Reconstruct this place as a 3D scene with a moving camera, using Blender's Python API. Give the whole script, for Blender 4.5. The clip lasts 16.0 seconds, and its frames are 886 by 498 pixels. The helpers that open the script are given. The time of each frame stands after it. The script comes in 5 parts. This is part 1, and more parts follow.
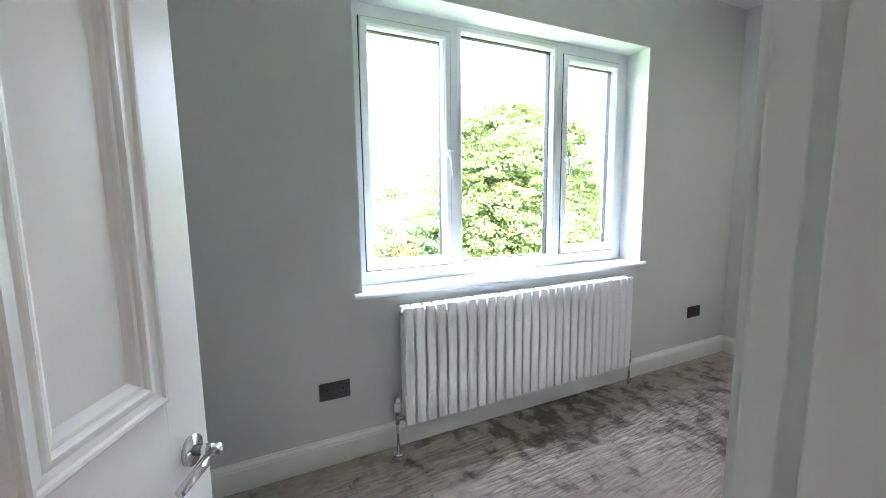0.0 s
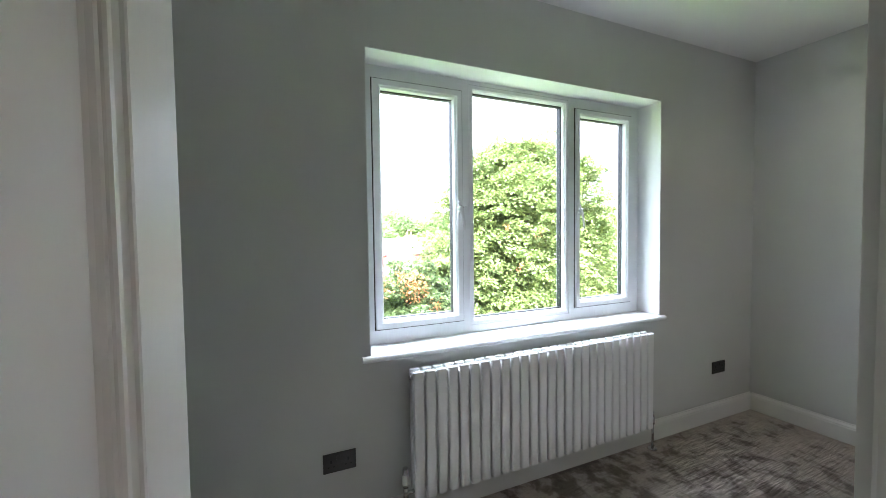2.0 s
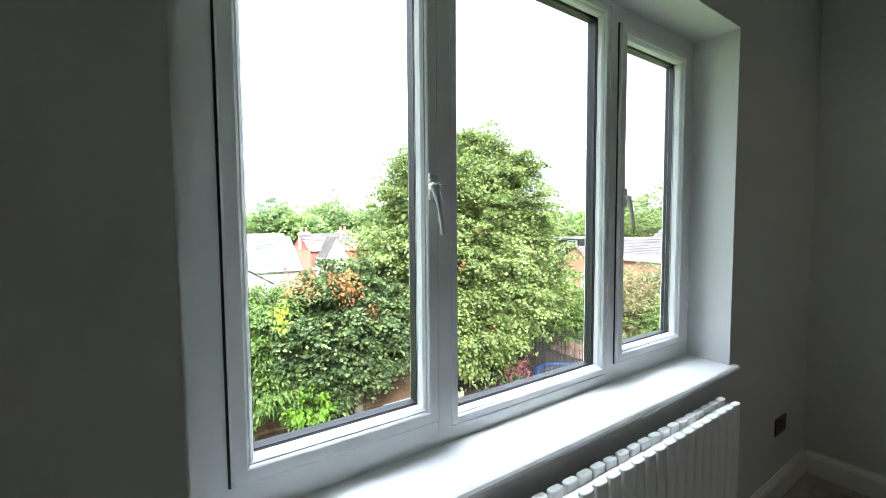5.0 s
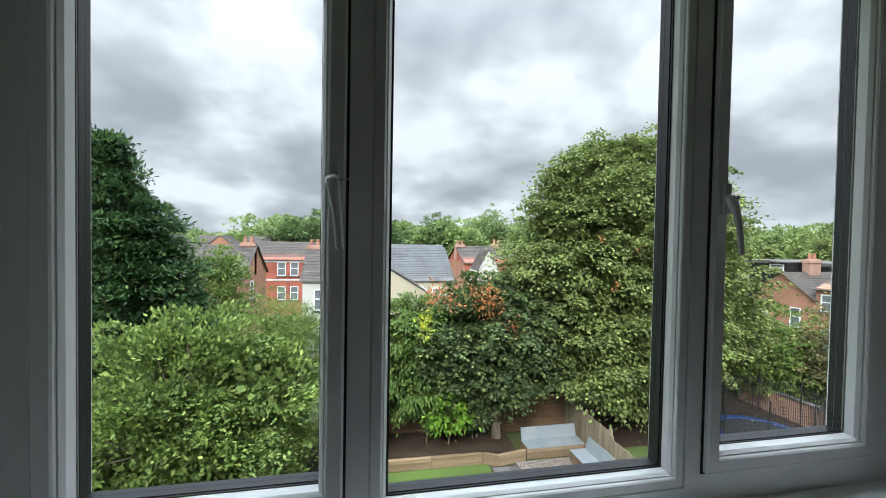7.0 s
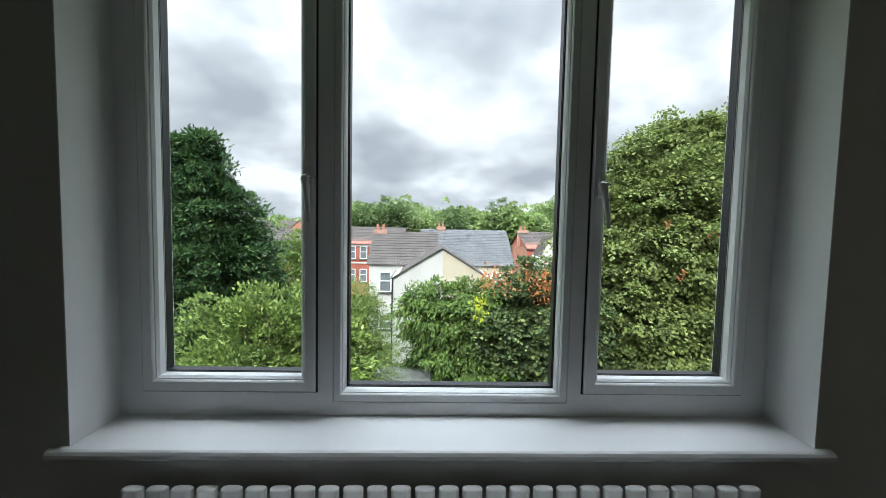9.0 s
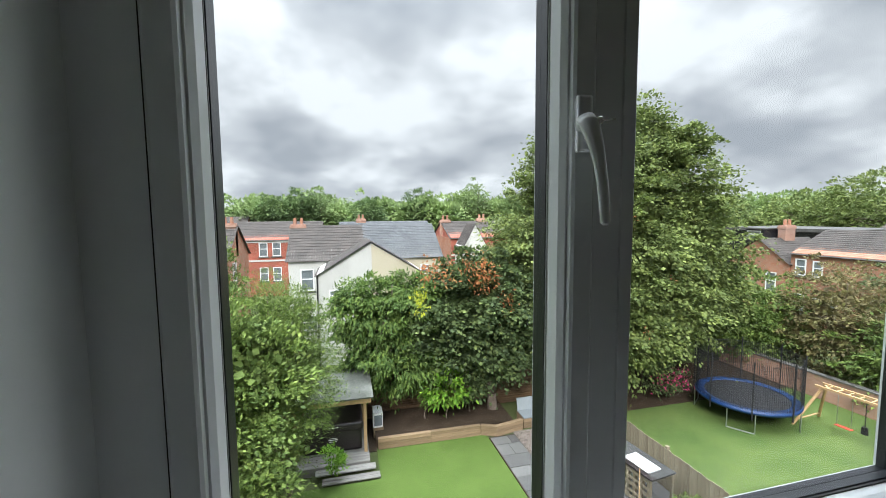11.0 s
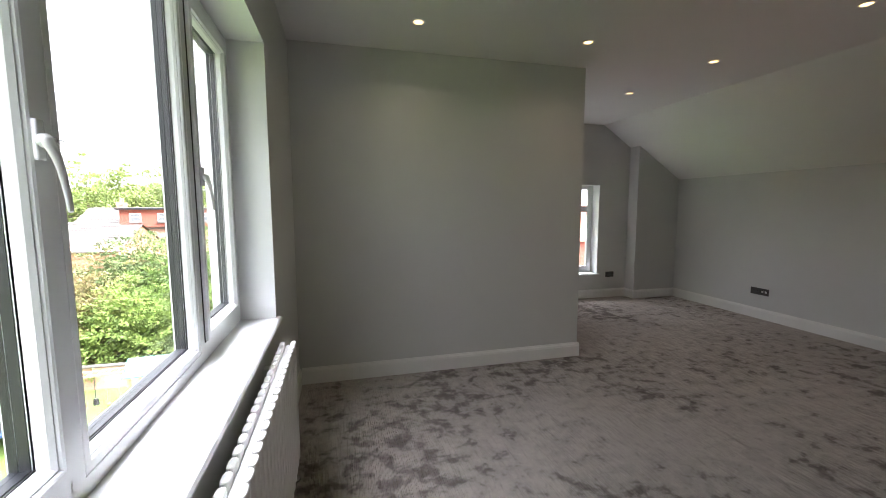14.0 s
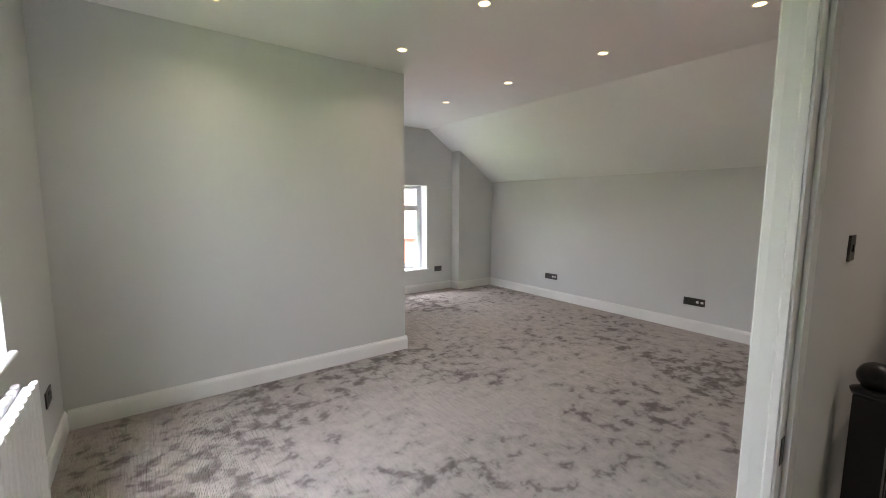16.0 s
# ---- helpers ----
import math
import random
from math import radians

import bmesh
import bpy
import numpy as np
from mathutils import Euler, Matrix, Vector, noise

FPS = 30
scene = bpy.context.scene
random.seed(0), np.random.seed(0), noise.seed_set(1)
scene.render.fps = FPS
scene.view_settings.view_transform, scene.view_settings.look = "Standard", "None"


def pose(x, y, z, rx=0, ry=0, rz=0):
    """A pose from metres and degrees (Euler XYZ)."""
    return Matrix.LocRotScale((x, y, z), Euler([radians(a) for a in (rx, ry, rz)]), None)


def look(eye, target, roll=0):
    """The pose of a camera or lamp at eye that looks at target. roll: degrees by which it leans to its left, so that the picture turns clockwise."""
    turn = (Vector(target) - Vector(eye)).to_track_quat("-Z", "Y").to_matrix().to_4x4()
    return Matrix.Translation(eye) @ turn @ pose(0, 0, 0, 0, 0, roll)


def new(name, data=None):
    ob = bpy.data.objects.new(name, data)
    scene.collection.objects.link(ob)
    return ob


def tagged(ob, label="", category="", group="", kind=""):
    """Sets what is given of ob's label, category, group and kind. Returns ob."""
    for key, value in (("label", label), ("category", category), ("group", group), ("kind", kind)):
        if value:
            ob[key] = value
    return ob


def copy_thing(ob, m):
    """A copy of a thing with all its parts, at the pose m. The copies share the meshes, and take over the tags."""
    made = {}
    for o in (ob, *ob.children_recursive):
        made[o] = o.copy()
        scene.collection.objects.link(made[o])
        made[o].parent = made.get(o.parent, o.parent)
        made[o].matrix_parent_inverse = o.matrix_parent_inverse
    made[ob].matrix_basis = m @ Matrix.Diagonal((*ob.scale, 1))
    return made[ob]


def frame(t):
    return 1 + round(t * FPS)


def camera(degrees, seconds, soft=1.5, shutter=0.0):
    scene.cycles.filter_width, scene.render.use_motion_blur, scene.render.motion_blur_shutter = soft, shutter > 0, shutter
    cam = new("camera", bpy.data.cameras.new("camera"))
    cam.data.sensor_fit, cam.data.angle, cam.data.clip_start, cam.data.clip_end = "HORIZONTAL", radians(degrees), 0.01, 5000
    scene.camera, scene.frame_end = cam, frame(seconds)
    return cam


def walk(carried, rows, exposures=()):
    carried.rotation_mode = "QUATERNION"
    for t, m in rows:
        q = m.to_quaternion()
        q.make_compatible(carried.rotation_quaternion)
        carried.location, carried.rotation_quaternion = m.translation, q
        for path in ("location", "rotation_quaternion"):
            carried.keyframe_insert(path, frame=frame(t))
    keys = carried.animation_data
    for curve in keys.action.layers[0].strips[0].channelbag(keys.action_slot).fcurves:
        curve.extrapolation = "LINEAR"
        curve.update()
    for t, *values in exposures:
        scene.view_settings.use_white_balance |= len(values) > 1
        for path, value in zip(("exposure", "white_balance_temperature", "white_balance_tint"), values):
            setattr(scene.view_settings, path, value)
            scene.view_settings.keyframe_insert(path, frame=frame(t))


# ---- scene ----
cam = camera(95.8, 16.0, soft=0.9)
PATH = [
    (0, (-0.069, 0.076, 1.278), (0.794, 1.862, 1.027), -0.7),
    (0.5, (-0.06, 0.087, 1.322), (0.758, 1.903, 1.143), -0.3),
    (1, (-0.066, 0.122, 1.384), (0.726, 1.955, 1.271), -0.2),
    (1.5, (-0.064, 0.136, 1.378), (0.727, 1.972, 1.311), -0.5),
    (2, (-0.049, 0.142, 1.394), (0.78, 1.96, 1.313), -0.7),
    (2.5, (-0.04, 0.157, 1.36), (0.889, 1.927, 1.279), -1.2),
    (3, (-0.045, 0.287, 1.37), (1.013, 1.981, 1.253), -1.5),
    (3.2, (-0.049, 0.373, 1.386), (1.084, 2.016, 1.258), -1.6),
    (5.3, (0.516, 1.294, 1.428), (1.602, 2.97, 1.326), 0.2),
    (5.5, (0.595, 1.326, 1.427), (1.57, 3.07, 1.335), 0.1),
    (6, (0.818, 1.487, 1.439), (1.525, 3.358, 1.387), 0.5),
    (6.4, (0.948, 1.531, 1.442), (1.452, 3.466, 1.401), 0.7),
    (6.5, (0.965, 1.513, 1.443), (1.435, 3.456, 1.402), 0.7),
    (7, (1.005, 1.344, 1.428), (1.395, 3.305, 1.383), 1.0),
    (7.5, (1.072, 1.186, 1.451), (1.385, 3.16, 1.393), 1.0),
    (8, (1.198, 1.069, 1.435), (1.434, 3.053, 1.352), 1.0),
    (8.5, (1.299, 0.967, 1.423), (1.455, 2.958, 1.318), 1.3),
    (9, (1.305, 0.94, 1.408), (1.369, 2.936, 1.286), 1.2),
    (9.2, (1.293, 0.959, 1.409), (1.315, 2.954, 1.276), 0.9),
    (11.3, (0.557, 1.745, 1.42), (1.295, 3.594, 1.231), -1.2),
    (11.5, (0.502, 1.776, 1.42), (1.656, 3.396, 1.207), -1.1),
    (11.8, (0.427, 1.729, 1.413), (1.925, 3.034, 1.183), -1.2),
    (12, (0.395, 1.696, 1.403), (2.072, 2.761, 1.167), -1.1),
    (12.2, (0.33, 1.635, 1.408), (2.139, 2.45, 1.156), -1.0),
    (12.5, (0.272, 1.582, 1.421), (2.17, 2.158, 1.167), -0.4),
    (13, (0.195, 1.578, 1.4), (2.179, 1.713, 1.184), 0.2),
    (13.2, (0.152, 1.615, 1.412), (2.141, 1.569, 1.208), -0.3),
    (13.5, (0.138, 1.631, 1.405), (2.112, 1.385, 1.197), 0.1),
    (14, (0.101, 1.608, 1.415), (2.027, 1.111, 1.208), -0.1),
    (14.5, (0.063, 1.562, 1.425), (1.936, 0.891, 1.219), -0.2),
    (15, (0.039, 1.528, 1.422), (1.837, 0.677, 1.216), -0.2),
    (15.5, (0.03, 1.503, 1.413), (1.733, 0.474, 1.208), -0.1),
    (16, (0.037, 1.471, 1.434), (1.63, 0.282, 1.216), 0.3),
]
EXPOSURE = [(0.0, 4.75, 5600, 16), (0.5, 4.55, 5650, 16), (1.0, 4.25, 5700, 16), (1.5, 4.0, 5800, 16), (3.2, 3.8, 5850, 16), (5.3, 2.15, 6100, 11), (5.7, 1.6, 6150, 11), (6.0, 1.25, 6150, 11),
            (7.0, 0.92, 6200, 11), (9.2, 1.1, 6200, 11), (11.3, 0.92, 6300, 12), (12.2, 1.1, 6300, 12), (12.6, 1.5, 6300, 13), (13.0, 2.1, 6450, 15), (13.6, 2.8, 6550, 19), (14.5, 3.5, 6550, 20), (15.2, 3.9, 6500, 20), (16.0, 4.35, 6400, 20)]
walk(cam, [(t, look(eye, target, roll)) for t, eye, target, roll in PATH], EXPOSURE)
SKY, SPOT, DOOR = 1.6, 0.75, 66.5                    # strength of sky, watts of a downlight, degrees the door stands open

# ---- world, sun, exposure ----
def make_world():
    w = bpy.data.worlds.new("overcast_sky")
    scene.world = w
    w.use_nodes = True
    nt = w.node_tree
    nt.nodes.clear()
    n = nt.nodes.new
    out, bg, sky = n("ShaderNodeOutputWorld"), n("ShaderNodeBackground"), n("ShaderNodeTexSky")
    sky.sky_type, sky.sun_disc = "NISHITA", False
    sky.sun_elevation, sky.sun_rotation = radians(39), radians(207)
    tc, sep = n("ShaderNodeTexCoord"), n("ShaderNodeSeparateXYZ")

    def math_node(op, a, b):
        m = n("ShaderNodeMath")
        m.operation = op
        for i, v in enumerate((a, b)):
            if isinstance(v, (int, float)):
                m.inputs[i].default_value = v
            else:
                nt.links.new(v, m.inputs[i])
        return m.outputs[0]

    nt.links.new(tc.outputs["Generated"], sep.inputs[0])
    height = math_node("MAXIMUM", sep.outputs["Z"], 0.0)
    low = math_node("ADD", height, 0.42)
    flat = n("ShaderNodeCombineXYZ")
    nt.links.new(math_node("DIVIDE", sep.outputs["X"], low), flat.inputs["X"])
    nt.links.new(math_node("DIVIDE", sep.outputs["Y"], low), flat.inputs["Y"])
    flat.inputs["Z"].default_value = 4.3
    n1, n2 = n("ShaderNodeTexNoise"), n("ShaderNodeTexNoise")
    n1.inputs["Scale"].default_value, n1.inputs["Detail"].default_value, n1.inputs["Roughness"].default_value = 2.5, 8, 0.5
    n1.inputs["Distortion"].default_value = 0.0
    n2.inputs["Scale"].default_value, n2.inputs["Detail"].default_value = 0.6, 3
    ramp, gap = n("ShaderNodeValToRGB"), n("ShaderNodeValToRGB")
    e = ramp.color_ramp.elements
    e[0].position, e[0].color = 0.36, (0.150, 0.165, 0.181, 1)
    e[1].position, e[1].color = 0.62, (0.325, 0.343, 0.353, 1)
    m = ramp.color_ramp.elements.new(0.50)
    m.color = (0.222, 0.237, 0.250, 1)
    g = gap.color_ramp.elements
    g[0].position, g[0].color = 0.69, (1, 1, 1, 1)
    g[1].position, g[1].color = 0.76, (0.2, 0.2, 0.2, 1)
    sc = n("ShaderNodeMix")
    sc.data_type, sc.blend_type = "RGBA", "MULTIPLY"
    sc.inputs["Factor"].default_value = 1
    sc.inputs["B"].default_value = (0.1, 0.1, 0.1, 1)
    mix = n("ShaderNodeMix")
    mix.data_type = "RGBA"
    L = nt.links.new
    L(flat.outputs[0], n1.inputs["Vector"])
    L(flat.outputs[0], n2.inputs["Vector"])
    L(n1.outputs["Fac"], ramp.inputs["Fac"])
    L(n2.outputs["Fac"], gap.inputs["Fac"])
    L(sky.outputs["Color"], sc.inputs["A"])
    L(gap.outputs["Color"], mix.inputs["Factor"])
    L(sc.outputs["Result"], mix.inputs["A"])
    L(ramp.outputs["Color"], mix.inputs["B"])
    L(mix.outputs["Result"], bg.inputs["Color"])
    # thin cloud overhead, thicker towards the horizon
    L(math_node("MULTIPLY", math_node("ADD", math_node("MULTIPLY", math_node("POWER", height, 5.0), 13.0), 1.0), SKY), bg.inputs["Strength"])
    L(bg.outputs["Background"], out.inputs["Surface"])


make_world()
sun = new("sun", bpy.data.lights.new("sun", "SUN"))
sun.data.energy, sun.data.angle, sun.data.color = 2.1, radians(16), (1, 0.96, 0.9)
sun.matrix_world = look((-7, -14, 12.5), (0, 0, 0))


# ---- materials ----
class Mat:
    """A principled material with a few chained helpers."""

    def __init__(self, name, color=(0.5, 0.5, 0.5), rough=0.6, metal=0.0, spec=0.5):
        self.m = bpy.data.materials.new(name)
        self.m.use_nodes = True
        self.nt = self.m.node_tree
        self.b = self.nt.nodes["Principled BSDF"]
        self.b.inputs["Base Color"].default_value = (*color, 1)
        self.b.inputs["Roughness"].default_value = rough
        self.b.inputs["Metallic"].default_value = metal
        self.b.inputs["Specular IOR Level"].default_value = spec
        self.coord = self.nt.nodes.new("ShaderNodeTexCoord").outputs["Object"]

    def node(self, kind, **values):
        n = self.nt.nodes.new(kind)
        for k, v in values.items():
            n.inputs[k.replace("_", " ")].default_value = v
        return n

    def link(self, a, b):
        self.nt.links.new(a, b)

    def mapped(self, scale, rot=(0, 0, 0)):
        n = self.node("ShaderNodeMapping", Scale=scale, Rotation=[radians(a) for a in rot])
        self.link(self.coord, n.inputs["Vector"])
        return n.outputs["Vector"]

    def noise(self, scale, detail=4, rough=0.55, stretch=(1, 1, 1), distort=0.0):
        n = self.node("ShaderNodeTexNoise", Scale=scale, Detail=detail, Roughness=rough, Distortion=distort)
        self.link(self.mapped(stretch), n.inputs["Vector"])
        return n.outputs["Fac"]

    def ramp(self, fac, stops):
        n = self.nt.nodes.new("ShaderNodeValToRGB")
        e = n.color_ramp.elements
        while len(e) < len(stops):
            e.new(0.5)
        for el, (p, c) in zip(e, stops):
            el.position, el.color = p, (*c, 1)
        self.link(fac, n.inputs["Fac"])
        return n.outputs["Color"]

    def mix(self, fac, a, b, blend="MIX"):
        n = self.nt.nodes.new("ShaderNodeMix")
        n.data_type, n.blend_type = "RGBA", blend
        for v, key in ((fac, "Factor"), (a, "A"), (b, "B")):
            if isinstance(v, (int, float)):
                n.inputs[key].default_value = v
            elif isinstance(v, tuple):
                n.inputs[key].default_value = (*v, 1)
            else:
                self.link(v, n.inputs[key])
        return n.outputs["Result"]

    def color(self, sock):
        self.link(sock, self.b.inputs["Base Color"])
        return self

    def rough(self, sock):
        self.link(sock, self.b.inputs["Roughness"])
        return self

    def bump(self, fac, strength=0.2, distance=0.01):
        n = self.node("ShaderNodeBump", Strength=strength, Distance=distance)
        self.link(fac, n.inputs["Height"])
        self.link(n.outputs["Normal"], self.b.inputs["Normal"])
        return self


def spread(name, a, b, scale, rough=0.6, detail=5, bump=0.0, bscale=None, stretch=(1, 1, 1), metal=0.0, spec=0.5, fine=0.0):
    """Two base colours blended by noise, with relief from a finer noise."""
    m = Mat(name, a, rough, metal, spec)
    c = m.ramp(m.noise(scale, detail, stretch=stretch), [(0.3, a), (0.7, b)])
    if fine:
        c = m.mix(fine, c, m.ramp(m.noise(scale * 9, 3, stretch=stretch), [(0.3, (0.25,) * 3), (0.7, (0.75,) * 3)]), "OVERLAY")
    m.color(c)
    if bump:
        m.bump(m.noise(bscale or scale * 6, 5, stretch=stretch), bump)
    return m.m


def random_tint(name, a, b, rough=0.7, scale=6, bump=0.25, stretch=(1, 1, 1), island=False):
    """Colour that varies from piece to piece, with grain."""
    m = Mat(name, a, rough)
    if island:
        r = m.nt.nodes.new("ShaderNodeNewGeometry").outputs["Random Per Island"]
    else:
        r = m.nt.nodes.new("ShaderNodeObjectInfo").outputs["Random"]
    base = m.ramp(r, [(0.0, a), (1.0, b)])
    g = m.ramp(m.noise(scale, 6, 0.65, stretch), [(0.25, (0.3,) * 3), (0.75, (0.7,) * 3)])
    m.color(m.mix(0.8, base, g, "OVERLAY"))
    m.bump(m.noise(scale * 4, 5, stretch=stretch), bump)
    return m.m


WALL = spread("grey_emulsion", (0.61, 0.618, 0.598), (0.64, 0.648, 0.628), 1.2, 0.62, bump=0.035, bscale=160, spec=0.3)
CEIL = spread("white_ceiling_paint", (0.79, 0.785, 0.77), (0.82, 0.815, 0.80), 1.1, 0.8, bump=0.03, bscale=140, spec=0.2)
REVEAL = spread("white_reveal_paint", (0.74, 0.76, 0.76), (0.79, 0.80, 0.80), 2, 0.6, bump=0.04, bscale=150, spec=0.3)
GLOSS = spread("white_satin_woodwork", (0.76, 0.76, 0.73), (0.81, 0.81, 0.785), 3, 0.28, bump=0.03, bscale=60, stretch=(1, 1, 0.15))
UPVC = spread("white_upvc", (0.78, 0.80, 0.82), (0.81, 0.83, 0.84), 4, 0.22, bump=0.012, bscale=90)
SILL = spread("white_sill_board", (0.77, 0.78, 0.79), (0.82, 0.83, 0.83), 2.5, 0.32, bump=0.02, bscale=50)
GASKET = Mat("black_rubber_gasket", (0.012, 0.012, 0.013), 0.55).m
SPACER = Mat("dark_spacer_bar", (0.014, 0.016, 0.02), 0.4).m
RAD = spread("white_radiator_enamel", (0.80, 0.80, 0.79), (0.84, 0.84, 0.83), 3, 0.3, bump=0.015, bscale=80)
CHROME = Mat("polished_chrome", (0.72, 0.72, 0.74), 0.12, 1.0).m
NICKEL = spread("brushed_black_nickel", (0.075, 0.072, 0.07), (0.11, 0.105, 0.10), 9, 0.35, metal=1.0, bump=0.03, bscale=40, stretch=(0.1, 1, 1))
PLUG = Mat("black_insert", (0.01, 0.01, 0.01), 0.5).m
WHITE = Mat("white_plastic", (0.8, 0.8, 0.78), 0.4).m
BLACKWOOD = spread("black_painted_wood", (0.008, 0.008, 0.009), (0.016, 0.015, 0.016), 6, 0.35, bump=0.03)


def carpet():
    m = Mat("taupe_velvet_carpet", (0.2, 0.18, 0.17), 0.95, 0, 0.1)
    # brushed pile marks: light and dark shading of the pile put into the colour
    cover = m.noise(0.7, 2, 0.5, (1, 1, 1), 0.2)
    dabs = m.noise(7.5, 4, 0.62, (1.25, 1, 1), 0.22)
    small = m.noise(19, 3, 0.55, (1, 1.4, 1), 0.2)
    where = m.node("ShaderNodeMath")
    where.operation = "MULTIPLY_ADD"
    where.inputs[1].default_value = 0.75
    m.link(cover, where.inputs[0])
    m.link(dabs, where.inputs[2])
    c1 = m.ramp(where.outputs[0], [(0.69, (0.19, 0.166, 0.15)), (0.77, (0.285, 0.254, 0.23)), (0.825, (0.42, 0.38, 0.346)), (1.0, (0.50, 0.455, 0.415))])
    m.b.inputs["Diffuse Roughness"].default_value = 1.0
    c2 = m.ramp(small, [(0.30, (0.36, 0.355, 0.35)), (0.40, (0.50, 0.50, 0.50)), (0.7, (0.54, 0.54, 0.54))])
    c = m.mix(0.7, c1, c2, "OVERLAY")
    pile = m.noise(420, 2)
    c = m.mix(0.35, c, m.ramp(pile, [(0.3, (0.25,) * 3), (0.7, (0.75,) * 3)]), "OVERLAY")
    m.color(c)
    m.b.inputs["Sheen Weight"].default_value = 0.06
    m.b.inputs["Sheen Roughness"].default_value = 0.5
    both = m.node("ShaderNodeMath")
    both.operation = "ADD"
    m.link(small, both.inputs[0])
    m.link(pile, both.inputs[1])
    m.bump(both.outputs[0], 0.35, 0.006)
    return m.m


CARPET = carpet()


def pane_glass():
    m = bpy.data.materials.new("window_glass")
    m.use_nodes = True
    nt = m.node_tree
    nt.nodes.clear()
    out, mix = nt.nodes.new("ShaderNodeOutputMaterial"), nt.nodes.new("ShaderNodeMixShader")
    t, g, f = nt.nodes.new("ShaderNodeBsdfTransparent"), nt.nodes.new("ShaderNodeBsdfGlossy"), nt.nodes.new("ShaderNodeLayerWeight")
    t.inputs["Color"].default_value = (0.97, 0.98, 0.975, 1)
    g.inputs["Roughness"].default_value = 0.015
    f.inputs["Blend"].default_value = 0.5
    power, ease = nt.nodes.new("ShaderNodeMath"), nt.nodes.new("ShaderNodeMath")
    power.operation, power.inputs[1].default_value = "POWER", 5.0
    ease.operation, ease.inputs[1].default_value, ease.inputs[2].default_value = "MULTIPLY_ADD", 0.45, 0.018
    nt.links.new(f.outputs["Facing"], power.inputs[0])
    nt.links.new(power.outputs[0], ease.inputs[0])
    nt.links.new(ease.outputs[0], mix.inputs[0])
    nt.links.new(t.outputs[0], mix.inputs[1])
    nt.links.new(g.outputs[0], mix.inputs[2])
    nt.links.new(mix.outputs[0], out.inputs["Surface"])
    return m


GLASS = pane_glass()


def lamp_face():
    m = Mat("warm_lamp_lens", (0.9, 0.8, 0.6), 0.4)
    m.b.inputs["Emission Color"].default_value = (1.0, 0.66, 0.26, 1)
    m.b.inputs["Emission Strength"].default_value = 0.45
    return m.m


LAMP = lamp_face()


# ---- building helpers ----
def box(bm, x0, x1, y0, y1, z0, z1, bevel=0.0):
    r = bmesh.ops.create_cube(bm, size=1)
    vs = r["verts"]
    bmesh.ops.scale(bm, vec=(abs(x1 - x0), abs(y1 - y0), abs(z1 - z0)), verts=vs)
    bmesh.ops.translate(bm, vec=((x0 + x1) / 2, (y0 + y1) / 2, (z0 + z1) / 2), verts=vs)
    if bevel:
        es = list({e for v in vs for e in v.link_edges})
        bmesh.ops.bevel(bm, geom=es, offset=bevel, segments=2, profile=0.7, affect="EDGES")
    return vs


def tube(bm, p, q, r, r2=None, seg=12, cap=True):
    p, q = Vector(p), Vector(q)
    d = q - p
    m = Matrix.Translation((p + q) / 2) @ d.to_track_quat("Z", "Y").to_matrix().to_4x4()
    return bmesh.ops.create_cone(bm, cap_ends=cap, segments=seg, radius1=r, radius2=r if r2 is None else r2, depth=d.length, matrix=m)["verts"]


def prism(bm, outline, axis, a, b):
    """Extrudes a closed outline, given as pairs, along an axis from a to b."""
    def at(u, v, w):
        return {"x": (w, u, v), "y": (u, w, v), "z": (u, v, w)}[axis]
    lo = [bm.verts.new(at(u, v, a)) for u, v in outline]
    hi = [bm.verts.new(at(u, v, b)) for u, v in outline]
    k = len(outline)
    faces = [bm.faces.new(lo), bm.faces.new(hi[::-1])]
    faces += [bm.faces.new((lo[i], hi[i], hi[(i + 1) % k], lo[(i + 1) % k])) for i in range(k)]
    bmesh.ops.recalc_face_normals(bm, faces=faces)


def mesh(name, bm, material, smooth=False):
    me = bpy.data.meshes.new(name)
    bmesh.ops.recalc_face_normals(bm, faces=bm.faces)
    bm.to_mesh(me)
    bm.free()
    me.materials.append(material)
    if smooth:
        for p in me.polygons:
            p.use_smooth = True
    return me


def part(name, bm, material, parent=None, label="", smooth=False):
    ob = new(name, mesh(name, bm, material, smooth) if not isinstance(bm, bpy.types.Mesh) else bm)
    if parent:
        ob.parent = parent
    return tagged(ob, label)


def thing(name, m, label, category, group="", kind=""):
    ob = new(name)
    ob.empty_display_size = 0.1
    ob.matrix_world = m
    return tagged(ob, label, category, group, kind)


def boxes(name, material, rows, parent=None, label="", bevel=0.0, kind="", category=""):
    bm = bmesh.new()
    for r in rows:
        box(bm, *r, bevel=bevel)
    return tagged(part(name, bm, material, parent, label), kind=kind, category=category)


# ---- the room ----
W, XL, XR, ZS, ZT = 1.95, 0.40, 2.35, 0.828, 2.232   # window wall face, opening, sill, head
CZ = 2.648                                          # ceiling
EX, PX, PY = 5.50, 3.385, -0.56                     # end wall, partition face and end
KY, KZ, CY = -3.54, 1.84, -2.30                     # knee wall, its height, start of the slope
DY0, DY1, DX0, DX1 = 0.11, 0.25, -0.512, 0.284       # doorway wall and opening
CX = 0.358                                          # outer corner beside the doorway
WX = -0.80                                          # side wall by the hinges

